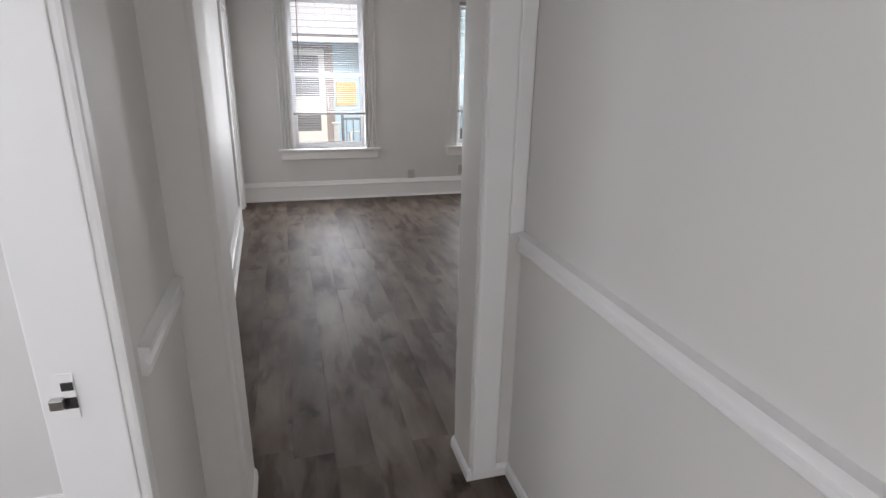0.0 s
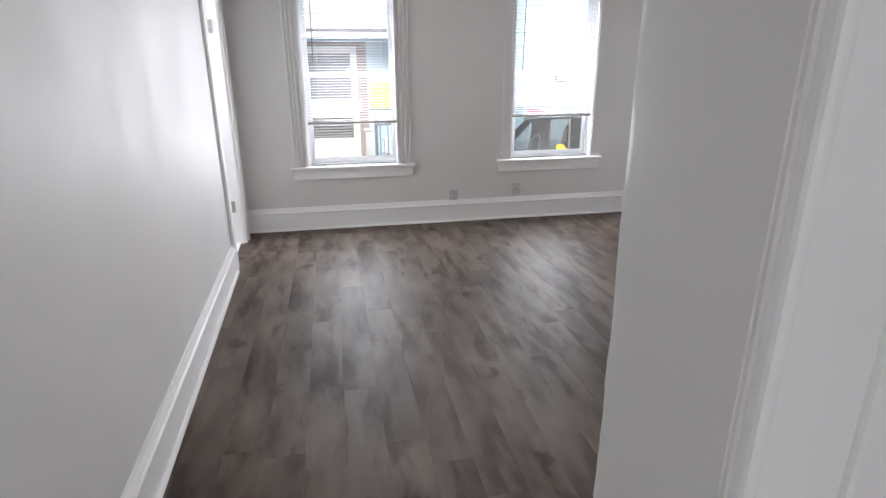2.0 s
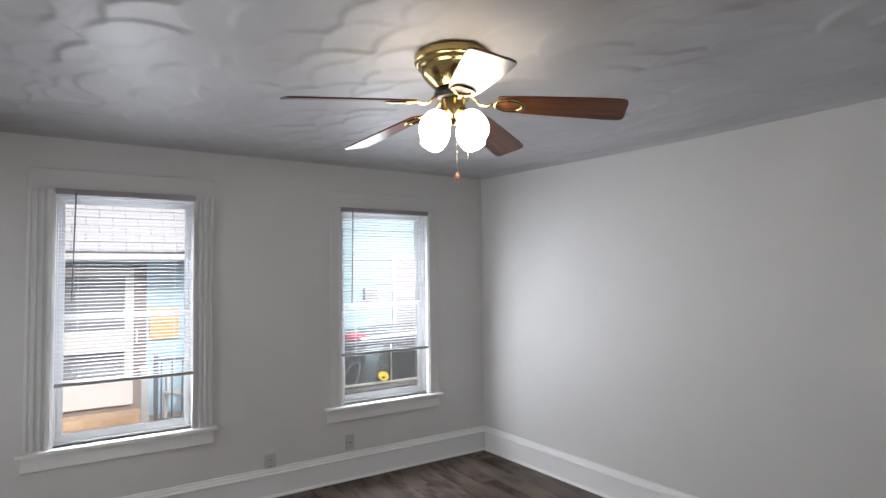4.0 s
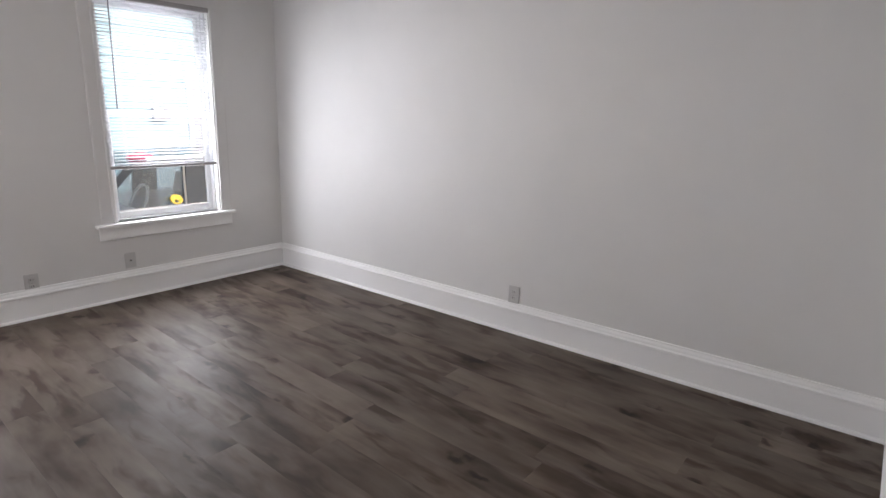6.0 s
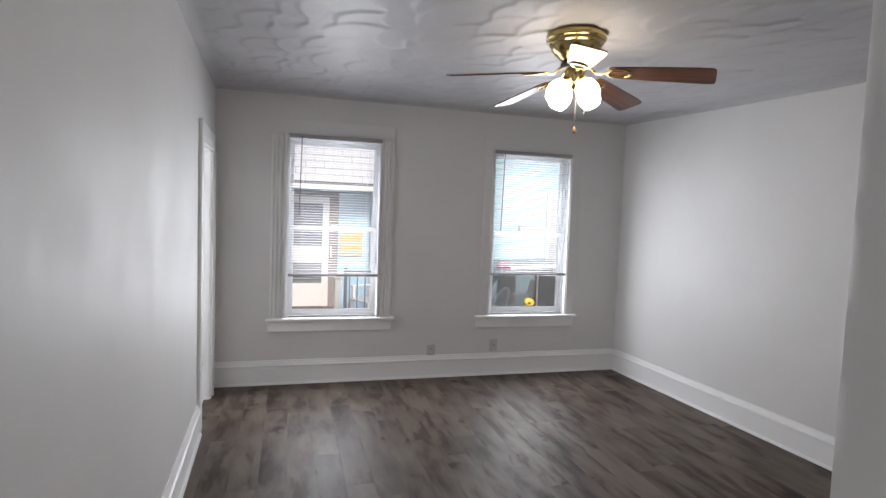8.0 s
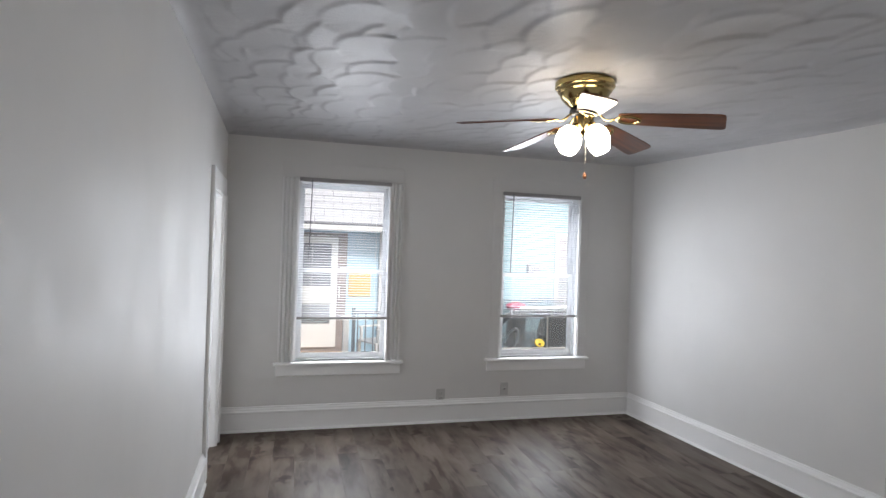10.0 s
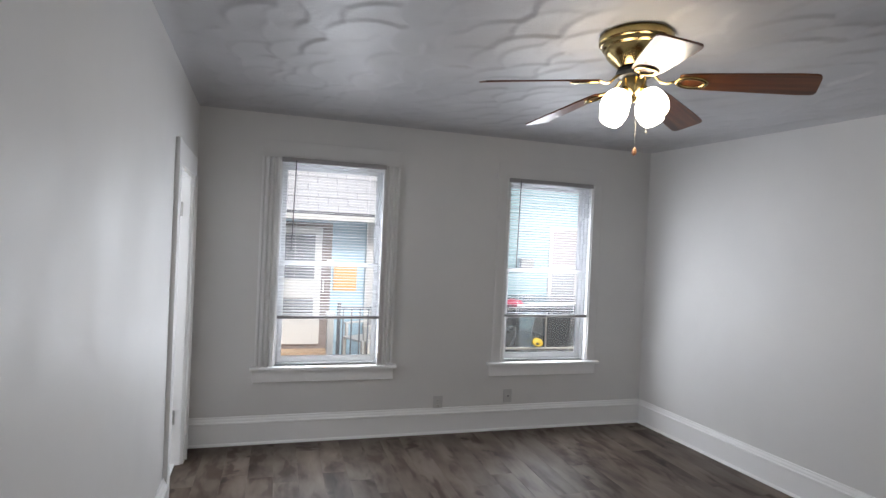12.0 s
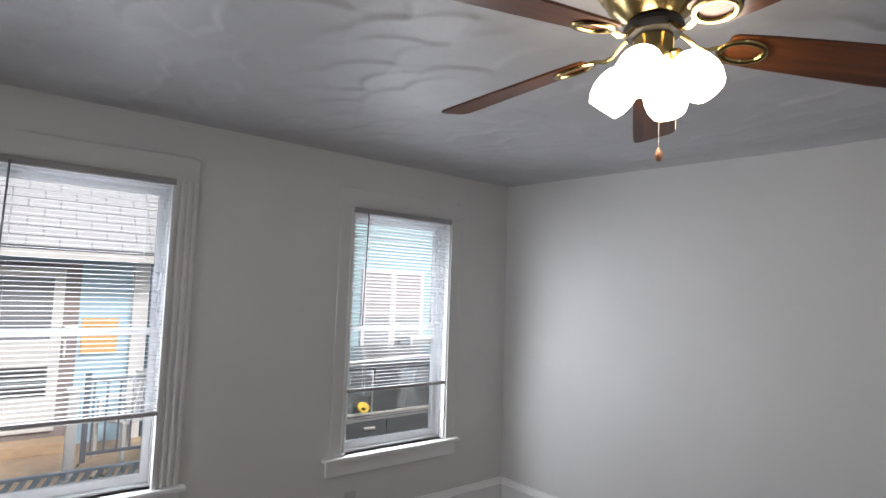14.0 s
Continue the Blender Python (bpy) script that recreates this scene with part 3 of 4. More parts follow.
def window(name, w, left, right, sill, label):
    x0, x1, z0, z1 = w
    t = thing(name, (0, 0, 0), label, "window", kind="structure")
    fr = bmesh.new()
    f = 0.024
    sash(fr, x0, x1, z0, z1, 6.035, 6.155, f, f, f - 0.012)
    bx(fr, x0 + f, 6.075, z0 + f, x0 + f + 0.012, 6.10, z1 - f)
    bx(fr, x1 - f - 0.012, 6.075, z0 + f, x1 - f, 6.10, z1 - f)
    part("window_frame", fr, VINYL, t)
    mid = 1.305
    up = part("upper_sash", sash(bmesh.new(), x0 + f, x1 - f, mid - 0.02, z1 - f, 6.108, 6.138, 0.032, 0.034, 0.036), VINYL, t)
    lo = part("lower_sash", sash(bmesh.new(), x0 + f, x1 - f, z0 + f - 0.012, mid + 0.018, 6.072, 6.102, 0.034, 0.036, 0.044), VINYL, t)
    for par, za, zb, y in ((up, mid + 0.016, z1 - f - 0.034, 6.122), (lo, z0 + f + 0.032, mid - 0.018, 6.087)):
        g = part("pane", box(x0 + f + 0.029, y, za - 0.004, x1 - f - 0.029, y + 0.004, zb + 0.004), GLASS, par)
        g.visible_shadow = False
    part("sash_lock", box((x0 + x1) / 2 - 0.025, 6.058, mid + 0.018, (x0 + x1) / 2 + 0.025, 6.09, mid + 0.03, 0.004), VINYL, t)
    li = bmesh.new()
    for a, b in ((x0, x0 + 0.014), (x1 - 0.014, x1)):
        bx(li, a, 5.992, z0, b, 6.035, z1)
    bx(li, x0 + 0.014, 5.992, z1 - 0.014, x1 - 0.014, 6.035, z1)
    part("reveal", li, TRIM, t)
    stool = box(sill[0], 5.945, z0 - 0.024, sill[1], 6.0, z0, 0.007)
    bx(stool, x0, 5.998, z0 - 0.024, x1, 6.075, z0)
    part("stool", stool, TRIM, t)
    part("apron", box(sill[0] + 0.02, 5.98, z0 - 0.112, sill[1] - 0.02, 6.0, z0 - 0.024, 0.004), TRIM, t)
    part("casing", upright(left, sill[0] + 0.03 if left is FLUTE else x0 - 0.09, z0, z1 + 0.01), CASING if left is FLUTE else WALL, t)
    part("casing", upright(right, sill[1] - 0.03 if right is FLUTE else x1 + 0.09, z0, z1 + 0.01, True), CASING if right is FLUTE else WALL, t)
    part("head_casing", box(sill[0] + 0.03, 5.988, z1 + 0.0, sill[1] - 0.03, 6.0, z1 + 0.135, 0.003), WALL, t)
    part("corner_block", box(sill[1] - 0.05, 5.976, z1 + 0.125, sill[1] - 0.025, 6.0, z1 + 0.137, 0.002), WALL, t)
    return t


window("window_1", W1, FLUTE, FLUTE, (0.135, 1.2), "white double-hung window with fluted casing and deep sill")
window("window_2", W2, FLAT, FLAT, (1.95, 2.965), "white double-hung window with flat casing and sill")

# ---- mini blinds, half lowered ----


def slat_mesh(w):
    bm = bmesh.new()
    n, rows = 5, []
    for x in (-w / 2, w / 2):
        rows.append([bm.verts.new((x, -0.0122 + 0.0244 * k / n, 0.0022 * math.sin(math.pi * k / n))) for k in range(n + 1)])
    for k in range(n):
        bm.faces.new((rows[0][k], rows[1][k], rows[1][k + 1], rows[0][k + 1]))
    g = bmesh.ops.solidify(bm, geom=list(bm.faces), thickness=0.0006)
    return mesh_of("slat", bm, SLAT, True)


def blind(x0, x1, top, low, wand_x, wand_low, tilt, label):
    t = thing("window_blind", ((x0 + x1) / 2, 6.0, low), label, "blind", "blinds in the windows")
    inv = Matrix.Translation((-(x0 + x1) / 2, -6.0, -low))

    def put(name, bm, m, lab=""):
        bmesh.ops.transform(bm, matrix=inv, verts=bm.verts)
        return part(name, bm, m, t, lab)

    put("headrail", box(x0 + 0.004, 5.962, top - 0.032, x1 - 0.004, 5.996, top, 0.003), BLINDRAIL, "grey-beige steel headrail")
    put("bottom_rail", box(x0 + 0.012, 5.966, low, x1 - 0.012, 5.992, low + 0.022, 0.006), BLINDRAIL, "grey-beige bottom rail")
    me = slat_mesh(x1 - x0 - 0.026)
    n = int((top - 0.045 - low - 0.03) / 0.0212)
    for k in range(n):
        s = new("slat", me)
        s.parent = t
        s.matrix_basis = pose(0, -0.021, 0.036 + 0.0212 * k, tilt + 2.0 * math.sin(k * 1.7), 0, 0.12 * math.sin(k * 2.3))
    for fx in (0.16, 0.84):
        x = x0 + (x1 - x0) * fx
        cd = bmesh.new()
        bx(cd, x - 0.0008, 5.9635, low + 0.01, x + 0.0008, 5.965, top - 0.03)
        bx(cd, x - 0.0008, 5.9925, low + 0.01, x + 0.0008, 5.994, top - 0.03)
        put("ladder_cord", cd, SLAT)
        put("cord_button", lathe([(0.006, low - 0.004), (0.006, low + 0.002)], 10, None, pose(x, 5.979, 0)), SLAT)
    put("wand", tube([(wand_x, 5.955, top - 0.02), (wand_x, 5.952, top - 0.06), (wand_x - 0.012, 5.950, wand_low)], 0.0042, 6), WAND, "smoke-grey tilt wand")
    return t


blind(0.295, 1.063, 2.07, 0.905, 0.40, 1.40, 3, "white mini blind with grey rails, lowered three quarters")
blind(2.07, 2.845, 2.055, 0.925, 2.165, 1.33, -11, "white mini blind with grey rails over the second window")

# ---- outlets ----


def outlet(m, label, jack=False):
    t = thing("wall_outlet", (0, 0, 0), label, "outlet", "wall outlets")
    t.matrix_world = m
    w, h = (0.037, 0.056) if jack else (0.039, 0.061)
    part("cover_plate", box(-w, -0.006, -h, w, 0, h, 0.003), PLATE, t)
    if jack:
        j = part("jack", box(-0.011, -0.012, -0.012, 0.011, -0.005, 0.012, 0.002), PLATE, t)
        part("jack_hole", box(-0.006, -0.0128, -0.006, 0.006, -0.0118, 0.005), DARK, j)
    else:
        for z in (-0.021, 0.021):
            r = part("receptacle", box(-0.017, -0.0085, z - 0.014, 0.017, -0.005, z + 0.014, 0.004), PLATE, t)
            for x in (-0.0065, 0.0065):
                part("slot", box(x - 0.0014, -0.0092, z - 0.002, x + 0.0014, -0.0084, z + 0.008), DARK, r)
    part("screw", lathe([(0.0035, -0.0075), (0.0035, -0.005)], 10, None, pose(0, 0, 0, -90, 0, 0) @ pose(0, 0, 0.0)), STEEL, t)
    return t


outlet(pose(1.555, 6.0, 0.233), "grey-white duplex outlet on the window wall")
outlet(pose(2.15, 6.0, 0.275), "small grey-white jack plate on the window wall", True)
outlet(pose(right_x(3.64), 3.64, 0.252, 0, 0, -90 + math.degrees(math.atan(-0.055)) * -1), "grey-white duplex outlet above the baseboard")

# ---- ceiling fan ----
FX, FY = 1.588, 3.685
FZ = float(ceiling_z(FX, FY)) - 0.003
fan = thing("ceiling_fan", (FX, FY, FZ), "brass ceiling fan with five walnut blades and lit glass shades", "ceiling fan")
part("canopy", lathe([(0.134, 0.0), (0.139, -0.008), (0.139, -0.03), (0.133, -0.036), (0.128, -0.037), (0.126, -0.05), (0.120, -0.054), (0.117, -0.056),
                      (0.114, -0.068), (0.107, -0.082), (0.09, -0.1), (0.072, -0.118), (0.062, -0.126), (0.058, -0.129)], 48), BRASS, fan, "polished brass motor housing", True)
part("flywheel", lathe([(0.05, -0.127), (0.066, -0.132), (0.07, -0.145), (0.062, -0.16), (0.044, -0.166)], 36), BLACKMETAL, fan, "black motor flywheel", True)
part("light_fitter", lathe([(0.03, -0.164), (0.046, -0.168), (0.046, -0.224), (0.04, -0.234), (0.022, -0.244), (0.014, -0.252), (0.004, -0.256)], 36), BRASS, fan, "brass light fitter", True)
for k in range(5):
    m = pose(0, 0, 0, 0, 0, -113.5 + 72 * k)
    iron = tube([(0.055, 0, -0.15), (0.076, 0, -0.164), (0.1, 0, -0.188), (0.122, 0, -0.194), (0.14, 0, -0.189), (0.158, 0, -0.188)], 0.0085, 8, 0.6)
    tilt = pose(0, 0, -0.169, 0, 6.4, 0) @ pose(0, 0, 0, -14, 0, 0)
    ring, rr = bmesh.new(), []
    for j in range(28):
        a = 2 * math.pi * j / 28
        c = Vector((0.205 + 0.05 * math.cos(a), 0.034 * math.sin(a), -0.006))
        d = Vector((math.cos(a), 0.75 * math.sin(a), 0)).normalized()
        rr.append([ring.verts.new(c + d * 0.0085 * math.cos(b) + Vector((0, 0, 0.006 * math.sin(b)))) for b in [math.pi * q / 4 for q in range(8)]])
    for j in range(28):
        for q in range(8):
            ring.faces.new((rr[j][q], rr[j][(q + 1) % 8], rr[(j + 1) % 28][(q + 1) % 8], rr[(j + 1) % 28][q]))
    bmesh.ops.transform(ring, matrix=tilt, verts=ring.verts)
    tmp = bpy.data.meshes.new("tmp")
    ring.to_mesh(tmp), ring.free()
    iron.from_mesh(tmp)
    bpy.data.meshes.remove(tmp)
    bmesh.ops.recalc_face_normals(iron, faces=iron.faces)
    bmesh.ops.transform(iron, matrix=m, verts=iron.verts)
    bl = bmesh.new()
    out = []
    for u, w in ((0.165, 0.040), (0.177, 0.048), (0.25, 0.055), (0.39, 0.062), (0.54, 0.068), (0.588, 0.067), (0.602, 0.06), (0.607, 0.045)):
        out.append((u, w))
    loop = [(u, w) for u, w in out] + [(u, -w) for u, w in reversed(out)]
    top = [bl.verts.new((u, w, 0.003)) for u, w in loop]
    bot = [bl.verts.new((u, w, -0.003)) for u, w in loop]
    bl.faces.new(top), bl.faces.new(bot)
    for i in range(len(loop)):
        j = (i + 1) % len(loop)
        bl.faces.new((top[i], top[j], bot[j], bot[i]))
    bmesh.ops.recalc_face_normals(bl, faces=bl.faces)
    blade = part("blade", bl, BLADE, fan, "glossy walnut blade")
    blade.matrix_basis = m @ tilt
    part("blade_iron", iron, BRASS, fan, "brass blade iron with oval ring", True)
TULIP = [(0.018, 0.0), (0.03, -0.005), (0.046, -0.02), (0.055, -0.045), (0.057, -0.07), (0.052, -0.095), (0.043, -0.113), (0.039, -0.118), (0.037, -0.116), (0.045, -0.098), (0.051, -0.07)]
for k in range(4):
    a = radians(13 + 90 * k)
    arm = tube([(0.03 * math.cos(a), 0.03 * math.sin(a), -0.212), (0.055 * math.cos(a), 0.055 * math.sin(a), -0.214), (0.066 * math.cos(a), 0.066 * math.sin(a), -0.228)], 0.012, 10)
    sh = lathe(TULIP, 28, None, pose(0.054 * math.cos(a), 0.054 * math.sin(a), -0.226) @ pose(0, 0, 0, 0, 0, math.degrees(a)) @ pose(0, 0, 0, 0, -38, 0) @ pose(0, 0, -0.006) @ Matrix.Scale(0.93, 4))
    arm_o = part("lamp_arm", arm, BRASS, fan)
    part("glass_shade", sh, SHADE, arm_o, "lit frosted tulip glass shade", True)
for dx, dy, ln, lab in ((0.008, -0.01, 0.433, True), (0.04, -0.034, 0.385, False)):
    ch = bmesh.new()
    z = -0.236
    while z > -ln:
        bmesh.ops.create_icosphere(ch, subdivisions=1, radius=0.0016, matrix=Matrix.Translation((dx, dy, z)))
        z -= 0.0042
    c = part("pull_chain", ch, CHAIN, fan, "beaded metal pull chain")
    if lab:
        part("pull_knob", lathe([(0.002, -ln + 0.004), (0.006, -ln - 0.002), (0.0095, -ln - 0.014), (0.0095, -ln - 0.02), (0.006, -ln - 0.027), (0.002, -ln - 0.029)], 14, None, pose(dx, dy, 0)), PULLWOOD, c, "small turned wooden pull knob", True)

# ---- outside ----
GZ = -0.95
solid("ground", box(-60, 6.17, GZ - 0.2, 60, 90, GZ), GROUND, "worn grey asphalt yard between the houses", "ground", kind="structure")


def siding(name, x0, x1, y, z0, z1, material, parent, pitch=0.105):
    """Lapped boards facing -y, each a part."""
    prof = bmesh.new()
    vs = [(0, 0.0), (-0.018, 0.0), (-0.016, 0.006), (-0.003, pitch), (0, pitch)]
    rows = [[prof.verts.new((x, d, h)) for d, h in vs] for x in (0, x1 - x0)]
    for i in range(5):
        prof.faces.new((rows[0][i], rows[0][(i + 1) % 5], rows[1][(i + 1) % 5], rows[1][i]))
    prof.faces.new(rows[0]), prof.faces.new(rows[1])
    bmesh.ops.recalc_face_normals(prof, faces=prof.faces)
    me = mesh_of(name, prof, material)
    for k in range(int((z1 - z0) / pitch)):
        o = new(name, me)
        o.parent = parent
        o.matrix_basis = pose(x0, y, z0 + k * pitch)


# porch house
HY = 11.0
house = thing("porch_house", (1.0, HY, GZ), "blue-sided house with a pale shingle porch roof", "house")
hl = Matrix.Translation((-1.0, -HY, -GZ))


def hp(name, bm, m, par=None, label=""):
    bmesh.ops.transform(bm, matrix=hl, verts=bm.verts)
    return part(name, bm, m, par or house, label)


hp("wall", box(-5.0, HY, GZ, 1.86, HY + 6, 2.9), BLUE)
siding("siding_board", 1.14 - 1.0, 1.72 - 1.0, 0, -0.42 - GZ, 1.78 - GZ, BLUE, house, 0.11)
siding("siding_board", -5.0 - 1.0, -0.25 - 1.0, 0, -0.42 - GZ, 1.78 - GZ, BLUE, house, 0.11)
hp("corner_post", box(1.70, HY - 0.07, -0.42, 1.88, HY + 0.1, 1.78, 0.01), OUTWHITE)
hp("door_surround", box(-0.22, HY - 0.03, -0.35, 1.14, HY, 1.74), BROWN, None, "dark brown painted door surround")
door = hp("storm_door", sash(bmesh.new(), 0.04, 0.98, -0.22, 1.66, HY - 0.08, HY - 0.035, 0.11, 0.11, 0.40), OUTWHITE, None, "white storm door with a louvred panel")
hp("mid_rail", box(0.15, HY - 0.08, 0.52, 0.87, HY - 0.035, 0.82, 0.006), OUTWHITE, door)
hp("door_pane", box(0.15, HY - 0.06, 0.82, 0.87, HY - 0.05, 1.55), DARKPANE, door)
hp("curtain", box(0.42, HY - 0.0475, 0.82, 0.58, HY - 0.044, 1.55), CURTAIN, door)
for k in range(7):
    hp("louvre", box(0.15, -0.016, -0.003, 0.87, 0.016, 0.003, 0, pose(0, HY - 0.058, 0.21 + 0.045 * k, 35, 0, 0)), GREYBOX, door)
hp("door_handle", box(1.0, HY - 0.12, 0.62, 1.03, HY - 0.05, 0.82, 0.01), OUTWHITE, door)
hp("orange_sign", box(1.18, HY - 0.05, 0.65, 1.56, HY - 0.022, 1.08, 0.004), ORANGE, None, "plain orange board fixed to the siding")
hp("eave_fascia", box(-5.3, HY - 0.62, 1.77, 2.05, HY - 0.56, 1.90, 0.006), OUTWHITE, None, "white fascia board")
hp("soffit", box(-5.3, HY - 0.56, 1.80, 2.05, HY, 1.82), OUTWHITE)
rf = box(-5.35, 0, -0.06, 2.1, 3.6, 0.0, 0, pose(0, HY - 0.66, 1.89, 50, 0, 0))
hp("roof", rf, UNDER)
tab = box(0, 0, 0, 0.286, 0.136, 0.01)
tabm = mesh_of("shingle", tab, ROOFMAT)
roofm = hl @ pose(0, HY - 0.66, 1.89, 50, 0, 0)
for r in range(12):
    for c in range(11):
        o = new("shingle", tabm)
        o.parent = house
        o.matrix_basis = roofm @ pose(-0.95 + 0.302 * c - 0.15 * (r % 2), 0.148 * r, 0.002 + 0.0015 * ((r * 7 + c * 3) % 3), 1.0, 0, 0)
hp("deck", box(-3.0, 8.9, -0.5, 2.0, HY, -0.42, 0.006), PLY, None, "new timber porch deck")
hp("step", box(0.0, HY - 0.35, -0.42, 1.1, HY - 0.03, -0.3, 0.01), PLY)
hp("deck_skirt", box(-3.0, 8.9, GZ, 2.0, 8.95, -0.5), CONC)
for k in range(18):
    hp("lattice_strip", box(-0.012, 0, 0, 0.012, 0.008, 0.62, 0, pose(-0.9 + 0.16 * k, 8.87, GZ, 0, 40, 0)), OUTWHITE)

# porch railing
rail = thing("porch_railing", (1.3, 9.7, -0.30), "black metal porch railing with thin balusters", "railing")
part("top_rail", box(-0.12, -0.02, 0.80, 0.75, 0.02, 0.84, 0.006), RAILMETAL, rail)
part("bottom_rail", box(-0.12, -0.02, 0.07, 0.75, 0.02, 0.10, 0.006), RAILMETAL, rail)
bal = mesh_of("baluster", box(-0.009, -0.009, 0.10, 0.009, 0.009, 0.80), RAILMETAL)
for k in range(7):
    o = new("baluster", bal)
    o.parent = rail
    o.location = (-0.08 + 0.118 * k, 0, 0)
for x in (-0.14, 0.76):
    part("post", box(x - 0.025, -0.025, 0.0, x + 0.025, 0.025, 0.9, 0.005), RAILMETAL, rail)

# newel post at the head of the steps
post = thing("porch_post", (1.03, 9.55, -0.42), "white painted porch newel post", "post")
part("shaft", box(-0.045, -0.045, 0, 0.045, 0.045, 0.86, 0.008), OUTWHITE, post)
part("cap", box(-0.065, -0.065, 0.86, 0.065, 0.065, 0.9, 0.012), OUTWHITE, post)
part("foot", box(-0.06, -0.06, 0, 0.06, 0.06, 0.08, 0.008), OUTWHITE, post)

# white plastic chair on the deck
chair = thing("plastic_chair", (1.62, 10.25, -0.42), "white moulded plastic garden chair on the porch deck", "chair")
part("seat", box(-0.24, -0.24, 0.40, 0.24, 0.22, 0.43, 0.012), OUTWHITE, chair)
for k in range(5):
    part("back_slat", box(-0.2 + 0.085 * k, 0, 0, -0.2 + 0.085 * k + 0.055, 0.014, 0.42, 0.004, pose(0, 0.2, 0.43, -10, 0, 0)), OUTWHITE, chair)
part("back_top", box(-0.23, 0.26, 0.84, 0.23, 0.29, 0.90, 0.012), OUTWHITE, chair)
for x in (-0.22, 0.22):
    for y in (-0.21, 0.2):
        part("leg", box(x - 0.022, y - 0.022, 0, x + 0.022, y + 0.022, 0.41, 0.006), OUTWHITE, chair)
    part("armrest", box(x - 0.03, -0.22, 0.62, x + 0.03, 0.24, 0.645, 0.008), OUTWHITE, chair)
    part("arm_post", box(x - 0.02, -0.2, 0.42, x + 0.02, -0.16, 0.62, 0.005), OUTWHITE, chair)

chair.rotation_euler = (0, 0, radians(-60))

# pale blue house
BY = 11.6
hb = thing("pale_blue_house", (6.0, BY, GZ), "pale blue clapboard house with white windows", "house")
hl2 = Matrix.Translation((-6.0, -BY, -GZ))


def hq(name, bm, m, par=None, label=""):
    bmesh.ops.transform(bm, matrix=hl2, verts=bm.verts)
    return part(name, bm, m, par or hb, label)


hq("wall", box(2.2, BY, GZ, 16.0, BY + 8, 6.2), PALEBLUE)
siding("siding_board", 2.2 - 6, 16.0 - 6, 0, 0, 6.9, PALEBLUE, hb, 0.115)
hq("corner_board", box(2.12, BY - 0.03, GZ, 2.28, BY + 0.1, 6.2, 0.006), OUTWHITE)
for x0, x1 in ((5.45, 5.98), (6.1, 6.66)):
    wf = hq("window", sash(bmesh.new(), x0 - 0.07, x1 + 0.07, 0.38, 1.93, BY - 0.05, BY - 0.012, 0.07, 0.08, 0.09), OUTWHITE, None, "white house window with pale curtain")
    hq("pane", box(x0, BY - 0.03, 0.46, x1, BY - 0.022, 1.86), CURTAIN, wf)
    hq("meeting_rail", box(x0, BY - 0.045, 1.1, x1, BY - 0.02, 1.16), OUTWHITE, wf)
    hq("dark_pane", box(x0 + 0.02, BY - 0.036, 0.48, x1 - 0.02, BY - 0.031, 1.08), GREYBOX, wf)
hq("meter_box", box(4.76, BY - 0.13, 1.06, 5.03, BY - 0.02, 1.29, 0.01), GREYBOX, None, "grey electric meter box")
ac = thing("window_air_conditioner", (6.5, BY - 0.2, 0.36), "white window air conditioner in the blue house", "air conditioner")
part("case", box(-0.29, -0.2, 0.0, 0.29, 0.15, 0.36, 0.012), OUTWHITE, ac)
part("grille", box(-0.24, -0.206, 0.04, 0.24, -0.199, 0.32), GREYBOX, ac)
hq("ac_shelf", box(6.18, BY - 0.42, 0.32, 6.82, BY - 0.02, 0.36), OUTWHITE)

# parked vehicle
car = thing("parked_car", (3.9, 9.0, GZ), "dark grey estate car parked beside the house", "car")


def profile_body(pts, y0, y1, bev=0.03):
    bm = bmesh.new()
    a = [bm.verts.new((x, y0, z)) for x, z in pts]
    b = [bm.verts.new((x, y1, z)) for x, z in pts]
    bm.faces.new(a), bm.faces.new(b)
    for i in range(len(pts)):
        j = (i + 1) % len(pts)
        bm.faces.new((a[i], a[j], b[j], b[i]))
    bmesh.ops.recalc_face_normals(bm, faces=bm.faces)
    bmesh.ops.bevel(bm, geom=list(bm.edges), offset=bev, segments=2, profile=0.6, affect="EDGES")
    return bm


part("body", profile_body([(-2.1, 0.35), (-2.15, 0.8), (-1.95, 1.02), (-0.9, 1.14), (2.2, 1.16), (2.3, 0.8), (2.25, 0.35)], -0.88, 0.88), CARPAINT, car)
part("roof", profile_body([(-0.86, 1.62), (-0.8, 1.67), (0.5, 1.72), (1.75, 1.7), (1.8, 1.62)], -0.74, 0.74, 0.02), CARPAINT, car)
for side in (-1, 1):
    for px0, px1, lean_x in ((-1.4, -1.28, 0.52), (-0.26, 0.06, 0.03), (0.86, 0.98, 0.0), (1.9, 2.15, -0.35)):
        part("pillar", profile_body([(px0, 1.1), (px0 + lean_x, 1.64), (px1 + lean_x, 1.64), (px1, 1.1)], side * 0.75 - 0.02, side * 0.75 + 0.02, 0.006), CARPAINT, car)
    for x0, x1, s0 in ((-1.28, -0.26, 0.5), (0.06, 0.86, 0.02), (0.98, 1.9, 0.02)):
        g = part("side_window", profile_body([(x0, 1.16), (x0 + s0, 1.62), (x1 - 0.02, 1.62), (x1, 1.16)], side * 0.748 - 0.003, side * 0.748 + 0.003, 0.001), CARGLASS, car)
